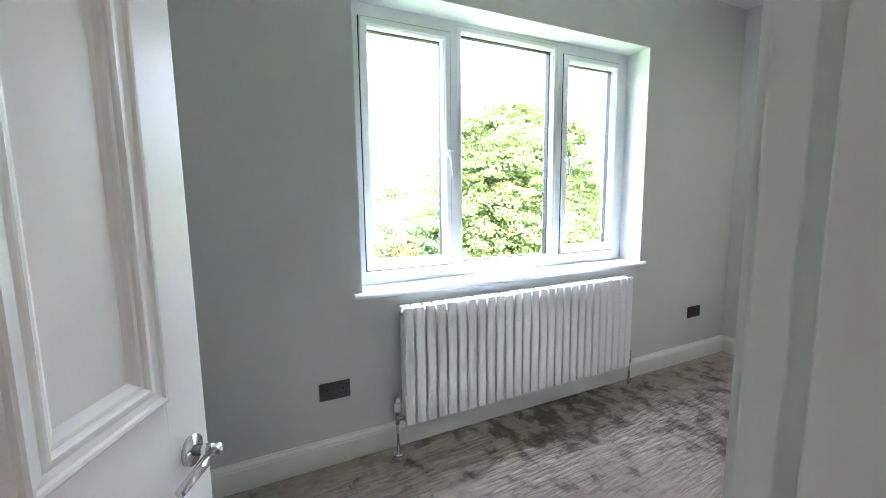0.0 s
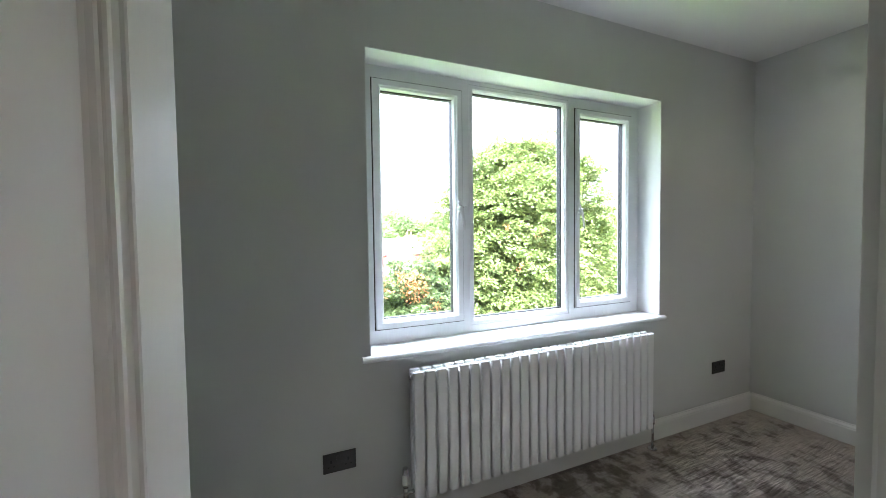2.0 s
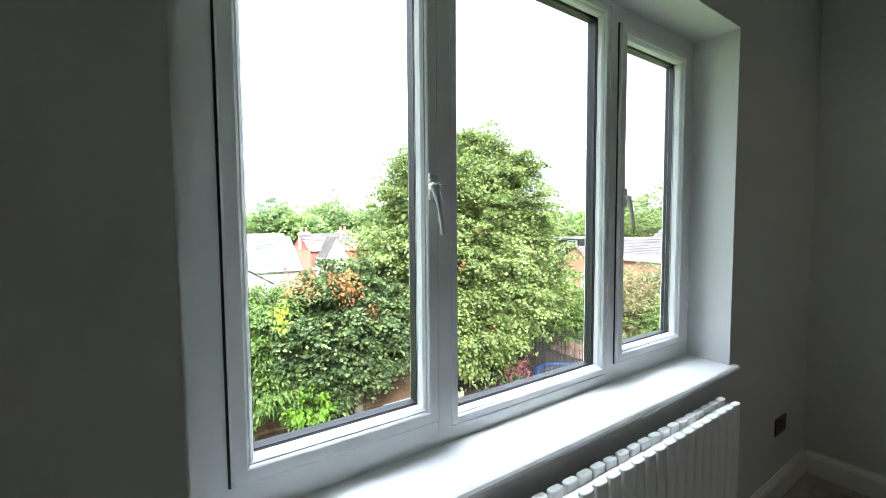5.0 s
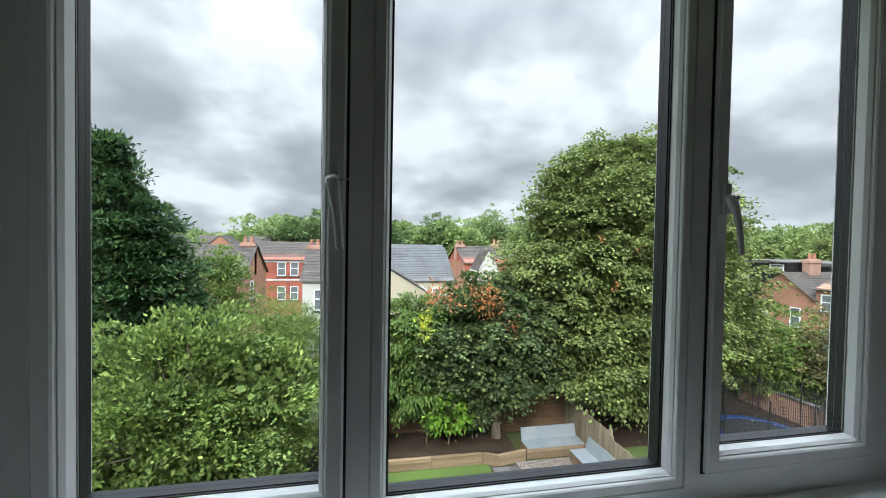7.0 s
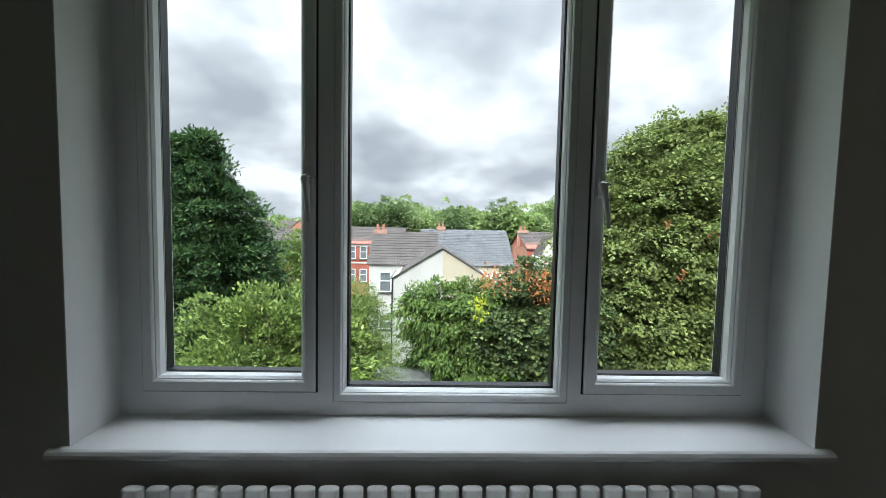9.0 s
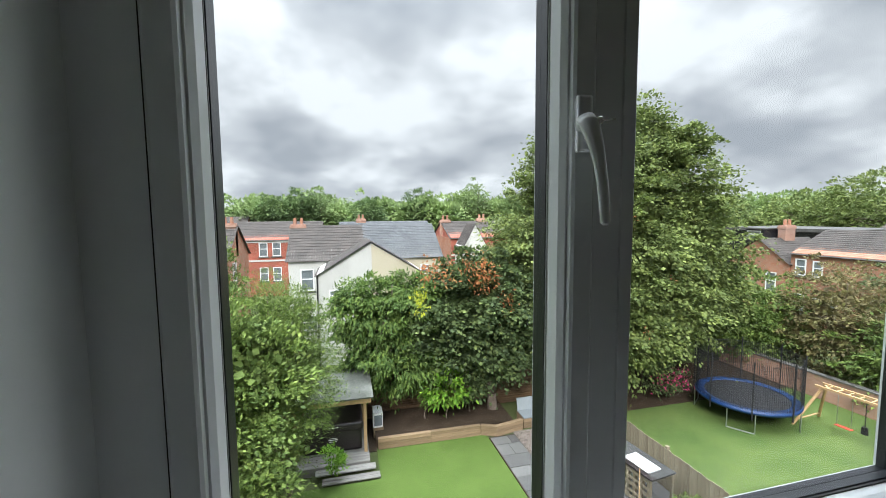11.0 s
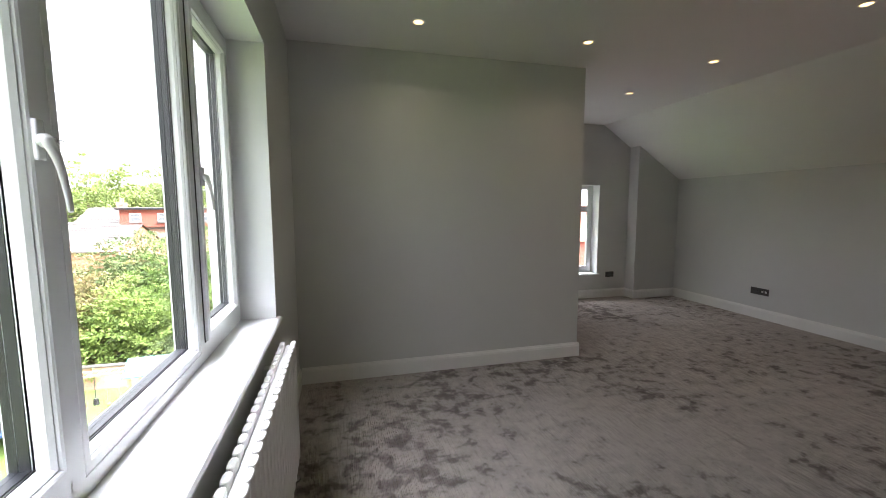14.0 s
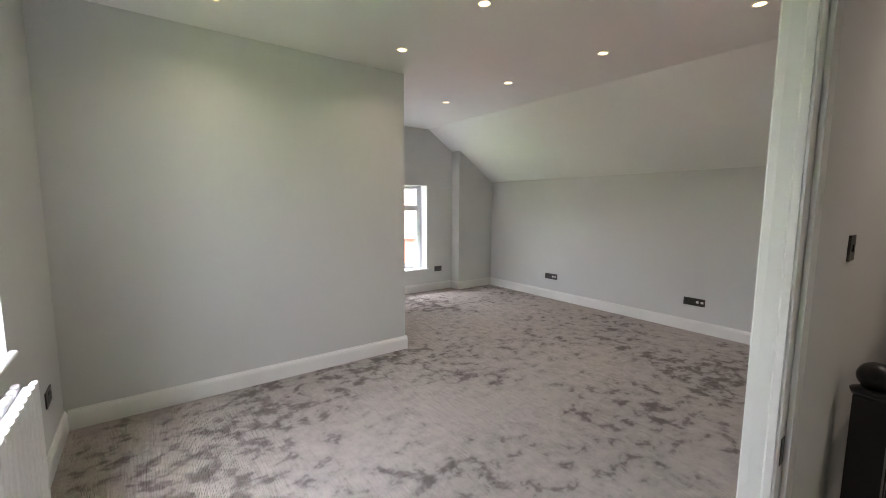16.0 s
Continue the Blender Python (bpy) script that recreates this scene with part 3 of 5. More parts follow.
boxes("rocker", NICKEL, [(-0.008, 0.008, -0.011, -0.007, -0.012, 0.012)], sw, bevel=0.001)


# ---- downlights ----
def downlight(x, y, watts=SPOT, first=[]):
    m = pose(x, y, CZ)
    if first:
        d = copy_thing(first[0], m)
    else:
        d = thing("downlight", m, "recessed ceiling downlight, lit warm, with a slim white rim", "downlight", group="ceiling downlights")
        bm = bmesh.new()
        rings = [(0.045, 0.0), (0.044, -0.004), (0.036, -0.005), (0.032, -0.001), (0.030, 0.018)]
        vs = [[bm.verts.new((r * math.cos(a), r * math.sin(a), z)) for a in (2 * math.pi * i / 24 for i in range(24))] for r, z in rings]
        for a, b in zip(vs, vs[1:]):
            for i in range(24):
                bm.faces.new((a[i], a[(i + 1) % 24], b[(i + 1) % 24], b[i]))
        part("rim", bm, WHITE, d, smooth=True)
        bm = bmesh.new()
        bmesh.ops.create_circle(bm, cap_ends=True, segments=24, radius=0.031, matrix=Matrix.Translation((0, 0, -0.0025)))
        part("lens", bm, LAMP, d, "glowing warm lamp")
        first.append(d)
    lamp = new("downlight_lamp", bpy.data.lights.new("downlight_lamp", "SPOT"))
    lamp.data.energy, lamp.data.color, lamp.data.spot_size, lamp.data.spot_blend, lamp.data.shadow_soft_size = watts, (1, 0.86, 0.70), radians(150), 1.0, 0.06
    lamp.matrix_world = pose(x, y, CZ - 0.012)


for x, y in ((2.87, 1.06), (2.88, -0.24), (1.95, -0.26), (2.97, -1.52), (1.96, -1.55), (0.95, -1.58), (3.96, -1.49)):
    downlight(x, y)
# unseen lamp, added to warm and brighten the landing and doorway
downlight(-0.45, -0.9, 2.4)


# ---- the door ----
def door(m):
    w, t, h = 0.755, 0.044, 1.975
    d = thing("door_1", m, "white painted panelled door, standing open", "door", kind="structure")
    st, mun, lock0, lock1, bot, top = 0.105, 0.075, 0.72, 0.95, 0.20, 0.11
    xs = [(st, (w - mun) / 2), ((w + mun) / 2, w - st)]
    zs = [(bot, lock0), (lock1, h - top)]
    bm = bmesh.new()
    box(bm, 0, st, -t / 2, t / 2, 0, h, bevel=0.0015)
    part("stile", bm, GLOSS, d)
    bm = bmesh.new()
    box(bm, w - st, w, -t / 2, t / 2, 0, h, bevel=0.0015)
    part("stile", bm, GLOSS, d)
    for z0, z1 in ((0, bot), (lock0, lock1), (h - top, h)):
        boxes("rail", GLOSS, [(st, w - st, -t / 2 + 0.0003, t / 2 - 0.0003, z0, z1)], d)
    for z0, z1 in zs:
        boxes("muntin", GLOSS, [((w - mun) / 2, (w + mun) / 2, -t / 2 + 0.0003, t / 2 - 0.0003, z0, z1)], d)
        for x0, x1 in xs:
            boxes("panel", GLOSS, [(x0, x1, -0.009, 0.009, z0, z1)], d)
            for s in (-1, 1):
                prof = [(0, s * 0.0215), (0.001, s * 0.029), (0.005, s * 0.0315), (0.010, s * 0.0305), (0.013, s * 0.026), (0.024, s * 0.0245), (0.030, s * 0.026), (0.034, s * 0.0265), (0.038, s * 0.023), (0.040, s * 0.0195), (0.046, s * 0.0185), (0.052, s * 0.013), (0.058, s * 0.009)]
                bm = bmesh.new()
                rings = [[bm.verts.new(p) for p in ((x0 + u, y, z0 + u), (x1 - u, y, z0 + u), (x1 - u, y, z1 - u), (x0 + u, y, z1 - u))] for u, y in prof]
                for a, b in zip(rings, rings[1:]):
                    for i in range(4):
                        j = (i + 1) % 4
                        bm.faces.new((a[i], a[j], b[j], b[i]))
                part("moulding", bm, GLOSS, d)
    for s in (-1, 1):
        bm = bmesh.new()
        y = s * t / 2
        tube(bm, (w - 0.055, y, 0.83), (w - 0.055, y + s * 0.008, 0.83), 0.027, seg=24)
        tube(bm, (w - 0.055, y + s * 0.008, 0.83), (w - 0.055, y + s * 0.045, 0.83), 0.010, seg=14)
        tube(bm, (w - 0.055, y + s * 0.045, 0.83), (w - 0.165, y + s * 0.048, 0.83), 0.010, 0.008, 12)
        bmesh.ops.create_uvsphere(bm, u_segments=14, v_segments=8, radius=0.0125, matrix=Matrix.Translation((w - 0.055, y + s * 0.045, 0.83)))
        part("handle", bm, CHROME, d, "polished chrome lever handle", smooth=True)
    for z in (0.2, 0.95, 1.75):
        bm = bmesh.new()
        tube(bm, (-0.004, t / 2 + 0.002, z - 0.05), (-0.004, t / 2 + 0.002, z + 0.05), 0.006, seg=10)
        part("hinge", bm, CHROME, d, "chrome butt hinge", smooth=True)


door(pose(-0.490, 0.243, 0.006, 0, 0, DOOR))

# newel post and rail of the stairs
newel = thing("newel_post", pose(0.20, -0.47, 0), "black painted stair newel post with ball cap", "newel post")
bm = bmesh.new()
box(bm, -0.045, 0.045, -0.045, 0.045, -0.05, 0.80, bevel=0.004)
part("post", bm, BLACKWOOD, newel)
bm = bmesh.new()
tube(bm, (0, 0, 0.80), (0, 0, 0.815), 0.055, 0.06, 20)
tube(bm, (0, 0, 0.815), (0, 0, 0.83), 0.06, 0.03, 20)
bmesh.ops.create_uvsphere(bm, u_segments=18, v_segments=12, radius=0.048, matrix=Matrix.Translation((0, 0, 0.868)))
part("cap", bm, BLACKWOOD, newel, smooth=True)
rail = thing("handrail", pose(0.20, -0.515, 0.72), "black painted handrail of the landing", "handrail")
boxes("rail", BLACKWOOD, [(-0.03, 0.03, -1.6, 0, -0.03, 0.03)], rail, bevel=0.01)
for i in range(10):
    boxes("spindle", BLACKWOOD, [(-0.016, 0.016, -0.16 - i * 0.15, -0.128 - i * 0.15, -0.72, -0.03)], rail)


# ---- outdoors: materials ----
G = -6.05                                             # garden level


def leafmat(name, a, b, c, patch=1.8):
    """Leaves: colour varies leaf by leaf and in drifts, with light passing through."""
    m = Mat(name, a, 0.6, 0, 0.15)
    r = m.nt.nodes.new("ShaderNodeNewGeometry").outputs["Random Per Island"]
    base = m.ramp(r, [(0.0, a), (0.65, b), (1.0, c)])
    drift = m.ramp(m.noise(patch, 3), [(0.34, (0.36, 0.37, 0.38)), (0.66, (0.64, 0.64, 0.53))])
    col = m.mix(1.0, base, drift, "OVERLAY")
    m.color(col)
    tr = m.nt.nodes.new("ShaderNodeBsdfTranslucent")
    mix = m.nt.nodes.new("ShaderNodeMixShader")
    mix.inputs[0].default_value = 0.28
    out = m.nt.nodes["Material Output"]
    m.link(col, tr.inputs["Color"])
    m.link(m.b.outputs[0], mix.inputs[1])
    m.link(tr.outputs[0], mix.inputs[2])
    m.link(mix.outputs[0], out.inputs["Surface"])
    return m.m


LIME = leafmat("lime_tree_leaves", (0.105, 0.145, 0.055), (0.19, 0.24, 0.085), (0.27, 0.325, 0.115))
SYC = leafmat("sycamore_leaves", (0.06, 0.092, 0.045), (0.108, 0.152, 0.068), (0.20, 0.255, 0.10))
FRESH = leafmat("fresh_green_leaves", (0.06, 0.11, 0.035), (0.118, 0.185, 0.052), (0.205, 0.285, 0.08))
DARK = leafmat("dark_conifer_sprays", (0.024, 0.055, 0.026), (0.05, 0.105, 0.042), (0.13, 0.20, 0.075))
OLIVE = leafmat("grey_green_leaves", (0.08, 0.125, 0.04), (0.17, 0.24, 0.068), (0.28, 0.36, 0.115))
HEDGE = leafmat("hedge_leaves", (0.10, 0.16, 0.05), (0.15, 0.22, 0.06), (0.24, 0.31, 0.09))
BROWNISH = leafmat("brownish_shrub_leaves", (0.14, 0.11, 0.06), (0.19, 0.17, 0.085), (0.24, 0.24, 0.10))
BRIGHT = leafmat("bright_green_leaves", (0.10, 0.22, 0.03), (0.16, 0.31, 0.04), (0.26, 0.40, 0.06))
# paler than the near leaves: distance haze is put into this colour
FAR = leafmat("hazy_far_tree_leaves", (0.18, 0.255, 0.11), (0.235, 0.315, 0.14), (0.29, 0.37, 0.165), 0.12)
FARD = leafmat("far_dark_leaves", (0.08, 0.13, 0.06), (0.12, 0.18, 0.08), (0.18, 0.25, 0.10), 0.2)
ORANGE = leafmat("orange_seed_clusters", (0.30, 0.11, 0.05), (0.40, 0.16, 0.07), (0.36, 0.22, 0.10))
YELLOW = leafmat("yellow_green_leaves", (0.34, 0.38, 0.03), (0.42, 0.44, 0.04), (0.36, 0.42, 0.06))
PINK = leafmat("pink_flowers", (0.45, 0.03, 0.14), (0.55, 0.06, 0.22), (0.3, 0.08, 0.12))
BARK = spread("grey_brown_bark", (0.10, 0.075, 0.055), (0.22, 0.18, 0.15), 5, 0.9, bump=0.8, bscale=14, stretch=(1, 1, 0.25))
LAWN = spread("artificial_grass", (0.075, 0.122, 0.027), (0.098, 0.15, 0.036), 0.8, 0.9, bump=0.6, bscale=60, spec=0.1, fine=0.25)
GRASS = spread("mown_grass", (0.065, 0.108, 0.030), (0.115, 0.160, 0.048), 0.7, 0.95, bump=0.7, bscale=30, spec=0.1, fine=0.3)
EARTH = spread("open_ground", (0.06, 0.08, 0.03), (0.10, 0.12, 0.05), 0.2, 0.95, bump=0.5, bscale=8, spec=0.1)
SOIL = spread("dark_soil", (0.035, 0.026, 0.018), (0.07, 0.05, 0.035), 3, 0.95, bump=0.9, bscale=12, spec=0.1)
GRAVEL = spread("pale_gravel", (0.14, 0.115, 0.095), (0.23, 0.20, 0.17), 16, 0.9, bump=1.0, bscale=30, fine=0.6)
STONE = random_tint("mottled_paving_stone", (0.045, 0.045, 0.043), (0.165, 0.162, 0.154), 0.8, 2.2, 0.4)
SLEEPER = random_tint("weathered_sleeper", (0.18, 0.125, 0.07), (0.30, 0.21, 0.125), 0.85, 3, 0.6, (0.4, 4, 6))
FENCE = random_tint("weathered_fence_board", (0.22, 0.185, 0.125), (0.34, 0.29, 0.20), 0.85, 2, 0.5, (6, 6, 0.5))
SLAT = random_tint("brown_stained_slat", (0.10, 0.06, 0.035), (0.19, 0.115, 0.062), 0.8, 2, 0.5, (0.5, 5, 6))
BENCH = spread("pale_grey_blue_board", (0.20, 0.23, 0.25), (0.265, 0.295, 0.31), 2, 0.6, bump=0.15, bscale=14)
PINE = spread("new_pine_timber", (0.42, 0.27, 0.13), (0.54, 0.36, 0.19), 3, 0.7, bump=0.3, bscale=18, stretch=(3, 3, 0.5))
FELT = spread("mossy_roofing_felt", (0.05, 0.055, 0.04), (0.17, 0.175, 0.155), 1.6, 0.9, bump=0.4, bscale=18, fine=0.4)
TUB = spread("dark_brown_vinyl_cover", (0.022, 0.016, 0.017), (0.035, 0.026, 0.026), 2, 0.42, bump=0.15, bscale=10)
DECK = random_tint("grey_composite_deck", (0.15, 0.14, 0.13), (0.26, 0.25, 0.235), 0.8, 4, 0.3, (0.4, 4, 4))
RENDERW = spread("white_wall_render", (0.50, 0.50, 0.485), (0.60, 0.60, 0.58), 0.8, 0.85, bump=0.2, bscale=25)
RENDERC = spread("cream_wall_render", (0.50, 0.45, 0.33), (0.57, 0.52, 0.40), 0.7, 0.85, bump=0.2, bscale=25)
PEEL = spread("peeling_white_paint", (0.45, 0.44, 0.42), (0.72, 0.72, 0.70), 1.5, 0.85, bump=0.3, bscale=12, fine=0.5)
STEEL = Mat("galvanised_steel", (0.42, 0.43, 0.44), 0.4, 0.9).m
BLUE = spread("blue_padding", (0.006, 0.03, 0.11), (0.009, 0.042, 0.15), 4, 0.45, bump=0.1)
MESHBLK = Mat("black_mesh_fabric", (0.012, 0.012, 0.014), 0.8).m
TEAL = spread("teal_canopy_fabric", (0.015, 0.13, 0.105), (0.022, 0.17, 0.135), 2, 0.6, bump=0.2)
SLIDE = spread("pale_teal_plastic", (0.25, 0.52, 0.48), (0.30, 0.58, 0.53), 2, 0.35)
RED = spread("red_plastic", (0.5, 0.05, 0.03), (0.6, 0.07, 0.04), 4, 0.4)
PANEGREY = spread("dark_house_pane", (0.10, 0.12, 0.13), (0.22, 0.25, 0.27), 1.2, 0.12)


def brickmat(name, a, b, mortar):
    m = Mat(name, a, 0.88)
    n = m.node("ShaderNodeTexBrick", Scale=1.0, Mortar_Size=0.008, Brick_Width=0.225, Row_Height=0.075, Bias=-0.2)
    n.inputs["Color1"].default_value, n.inputs["Color2"].default_value, n.inputs["Mortar"].default_value = (*a, 1), (*b, 1), (*mortar, 1)
    geo = m.nt.nodes.new("ShaderNodeSeparateXYZ")
    m.link(m.coord, geo.inputs[0])
    add = m.node("ShaderNodeMath")
    m.link(geo.outputs["X"], add.inputs[0])
    m.link(geo.outputs["Y"], add.inputs[1])
    com = m.nt.nodes.new("ShaderNodeCombineXYZ")
    m.link(add.outputs[0], com.inputs["X"])
    m.link(geo.outputs["Z"], com.inputs["Y"])
    m.link(com.outputs[0], n.inputs["Vector"])
    c = m.mix(0.7, n.outputs["Color"], m.ramp(m.noise(0.9, 5), [(0.3, (0.32,) * 3), (0.7, (0.68,) * 3)]), "OVERLAY")
    m.color(c)
    m.bump(n.outputs["Fac"], -0.3, 0.01)
    return m.m


BRICK = brickmat("orange_red_brick", (0.34, 0.13, 0.075), (0.42, 0.19, 0.11), (0.36, 0.29, 0.23))
BRICKR = brickmat("painted_red_brick", (0.31, 0.075, 0.048), (0.37, 0.10, 0.064), (0.33, 0.17, 0.13))
BRICKP = brickmat("pinkish_brick", (0.40, 0.21, 0.15), (0.46, 0.27, 0.20), (0.42, 0.34, 0.29))


def roofmat(name, a, b):
    return random_tint(name, a, b, 0.85, 1.5, 0.4, island=True)


TILES = roofmat("brown_concrete_tiles", (0.047, 0.041, 0.037), (0.082, 0.070, 0.063))
SLATE = roofmat("grey_slates", (0.07, 0.075, 0.08), (0.112, 0.118, 0.125))


# ---- outdoors: plants ----
def leaf_mesh(name, pts, out, size, material, droop=0.35, flat=0.38, narrow=0.55):
    """One small leaf, four corners, at each of the points; out is the way each one leans."""
    n = len(pts)
    rnd = np.random.default_rng(len(pts) + int(abs(pts[0, 0]) * 97))
    d = out + rnd.normal(0, 0.55, (n, 3))
    d[:, 2] -= droop
    d /= np.linalg.norm(d, axis=1)[:, None] + 1e-9
    up = rnd.normal(0, flat, (n, 3)) + np.array([0, 0, 1.0])
    s = np.cross(d, up)
    s /= np.linalg.norm(s, axis=1)[:, None] + 1e-9
    L = (size * rnd.uniform(0.65, 1.3, n))[:, None]
    v = np.empty((n, 4, 3))
    v[:, 0], v[:, 2] = pts, pts + d * L
    v[:, 1], v[:, 3] = pts + d * L * 0.45 + s * L * narrow / 2, pts + d * L * 0.45 - s * L * narrow / 2
    me = bpy.data.meshes.new(name)
    me.vertices.add(4 * n)
    me.vertices.foreach_set("co", v.ravel())
    me.loops.add(4 * n)
    me.loops.foreach_set("vertex_index", np.arange(4 * n, dtype=np.int32))
    me.polygons.add(n)
    me.polygons.foreach_set("loop_start", np.arange(0, 4 * n, 4, dtype=np.int32))
    me.update(calc_edges=True)
    me.materials.append(material)
    return me


def crown_points(rnd, lobes, clumps, per, spread_, tier=0.0):
    """Sprays of leaves over a crown made of several lobes (centre, radii); fewer inside."""
    pts, outs = [], []
    wts = np.array([l[1][0] * l[1][2] for l in lobes], float)
    wts = np.maximum(wts, 0.12 * wts.max())
    pick = rnd.choice(len(lobes), clumps, p=wts / wts.sum())
    for k in pick:
        c, r = np.array(lobes[k][0]), np.array(lobes[k][1])
        u = rnd.normal(0, 1, 3)
        u /= np.linalg.norm(u)
        f = 1 - abs(rnd.normal(0, 0.17)) if rnd.uniform() < 0.8 else rnd.uniform(0.3, 0.8)
        shoot = rnd.uniform() < 0.13
        if shoot:
            f = rnd.uniform(1.03, 1.17)
        o = c + u * r * max(f, 0.3) * rnd.uniform(0.93, 1.07)
        if tier:
            o[2] = c[2] + round((o[2] - c[2]) / tier) * tier + rnd.normal(0, tier * 0.12)
        out = u / r * r.mean()
        out /= np.linalg.norm(out)
        sz = spread_ * rnd.uniform(0.6, 1.35) * (0.6 if shoot else 1.0)
        q = rnd.normal(0, 1, (per, 3)) * np.array([sz, sz, sz * 0.26])
        q[:, 2] -= 0.5 * (q[:, 0] ** 2 + q[:, 1] ** 2) / (sz + 1e-6) * 0.35
        along = rnd.uniform(-0.4, 1.0, (per, 1)) * sz
        flat = np.array([out[0], out[1], out[2] * 0.3 - 0.25])
        pts.append(o + q * 0.75 + along * flat)
        outs.append(np.repeat(out[None], per, 0))
    return np.vstack(pts), np.vstack(outs)


def tree(name, label, base, lobes, clumps, per, spread_, leaf, material, trunk=0.18, seed=1, extra=(), tier=0.0, droop=0.35, narrow=0.55, category="tree", branches=9):
    rnd = np.random.default_rng(seed)
    t = thing(name, pose(*base), label, category)
    lo = [(np.array(c) - np.array(base), r) for c, r in lobes]
    if trunk:
        bm = bmesh.new()
        top = max(c[2] + r[2] * 0.55 for c, r in lo)
        mid = np.mean([c for c, r in lo], axis=0)
        last, lr = Vector((0, 0, -0.1)), trunk
        for i in range(1, 8):
            f = i / 7
            p = Vector((mid[0] * f + rnd.normal(0, 0.06), mid[1] * f + rnd.normal(0, 0.06), top * f))
            r = trunk * (1 - 0.85 * f)
            tube(bm, last, p, lr, r, 9)
            last, lr = p, r
        for i in range(branches):
            f = rnd.uniform(0.25, 0.85)
            c, r = lo[rnd.integers(len(lo))]
            a = rnd.uniform(0, 6.28)
            p = Vector((mid[0] * f, mid[1] * f, top * f))
            q = Vector((c[0] + math.cos(a) * r[0] * 0.7, c[1] + math.sin(a) * r[1] * 0.7, c[2] + rnd.uniform(-0.2, 0.6) * r[2]))
            h = p.lerp(q, 0.5) + Vector((0, 0, 0.25))
            tube(bm, p, h, trunk * 0.32, trunk * 0.2, 6)
            tube(bm, h, q, trunk * 0.2, trunk * 0.06, 6)
        part("trunk", bm, BARK, t, "grey-brown bark", smooth=True)
    pts, outs = crown_points(rnd, lo, clumps, per, spread_, tier)
    keep = pts[:, 2] > 0.05
    part("crown", leaf_mesh("crown", pts[keep], outs[keep], leaf, material, droop, narrow=narrow), None, t)
    if clumps > 200 and leaf < 0.3:
        core = []
        for c, r in lo:
            u = rnd.normal(0, 1, (int(230 * r[0] * r[2]), 3))
            u /= np.linalg.norm(u, axis=1)[:, None]
            core.append(c + u * np.array(r) * rnd.uniform(0.35, 0.68, (len(u), 1)))
        core = np.vstack(core)
        core = core[core[:, 2] > 0.1]
        part("inner_foliage", leaf_mesh("inner_foliage", core, rnd.normal(0, 1, core.shape), min(leaf * 1.7, 0.2), material, 0.2, flat=0.8, narrow=0.8), None, t)
    for nm, mat, spots, n, sp, sz, lab in extra:
        q, o = [], []
        for s in spots:
            q.append(np.array(s) - np.array(base) + rnd.normal(0, 1, (n, 3)) * np.array([sp, sp, sp * 1.3]))
            o.append(np.repeat(np.array([[0, -0.5, 0.1]]), n, 0))
        part(nm, leaf_mesh(nm, np.vstack(q), np.vstack(o), sz, mat, 0.5), None, t, lab)
    return t


# ---- outdoors: ground ----
bm = bmesh.new()
box(bm, -400, 450, 2.6, 700, G - 0.6, G - 0.02)
tagged(part("ground", bm, EARTH), "open ground of gardens and roads beyond", "ground", kind="structure")
boxes("lawn", LAWN, [(-1.0, 5.2, 4.0, 12.6, G - 0.01, G + 0.012), (1.5, 5.2, 12.6, 14.02, G - 0.01, G + 0.012)], label="bright green artificial lawn", category="lawn", kind="structure")
boxes("neighbour_lawn", GRASS, [(9.02, 19.0, 3.5, 17.5, G - 0.01, G + 0.008)], label="mown green lawn of the next garden", category="lawn", kind="structure")
boxes("planting_bed", SOIL, [(1.5, 6.3, 14.2, 16.05, G - 0.01, G + 0.27), (-3, 1.5, 14.0, 16.05, G - 0.01, G + 0.02)], label="dark soil bed behind the sleepers", category="flower bed", kind="structure")
boxes("gravel_area", GRAVEL, [(6.14, 8.12, 11.5, 13.95, G - 0.01, G + 0.02)], label="pale gravel with fallen leaves", category="gravel", kind="structure")
boxes("back_gravel", SOIL, [(9.03, 19.0, 14.2, 17.6, G - 0.005, G + 0.014)], label="bare earth under the trees", category="soil", kind="structure")


def pebbles():
    rnd = np.random.default_rng(5)
    n = 2600
    c = np.c_[rnd.uniform(6.16, 8.1, n), rnd.uniform(11.5, 13.9, n), np.full(n, G + 0.02)]
    s = rnd.uniform(0.016, 0.045, (n, 1, 1))
    octa = np.array([(1, 0, 0), (0, 1, 0), (-1, 0, 0), (0, -1, 0), (0, 0, 0.8)])
    v = c[:, None] + octa[None] * s * rnd.uniform(0.7, 1.3, (n, 1, 3))
    f = np.array([(0, 1, 4), (1, 2, 4), (2, 3, 4), (3, 0, 4)])
    faces = (f[None] + 5 * np.arange(n)[:, None, None]).reshape(-1, 3)
    me = bpy.data.meshes.new("gravel_stones")
    me.from_pydata(v.reshape(-1, 3).tolist(), [], faces.tolist())
    me.materials.append(random_tint("gravel_stone", (0.07, 0.05, 0.037), (0.29, 0.25, 0.22), 0.85, 8, 0.2, island=True))
    tagged(new("gravel_stones", me), "loose pale gravel stones", "gravel", kind="stuff")


pebbles()


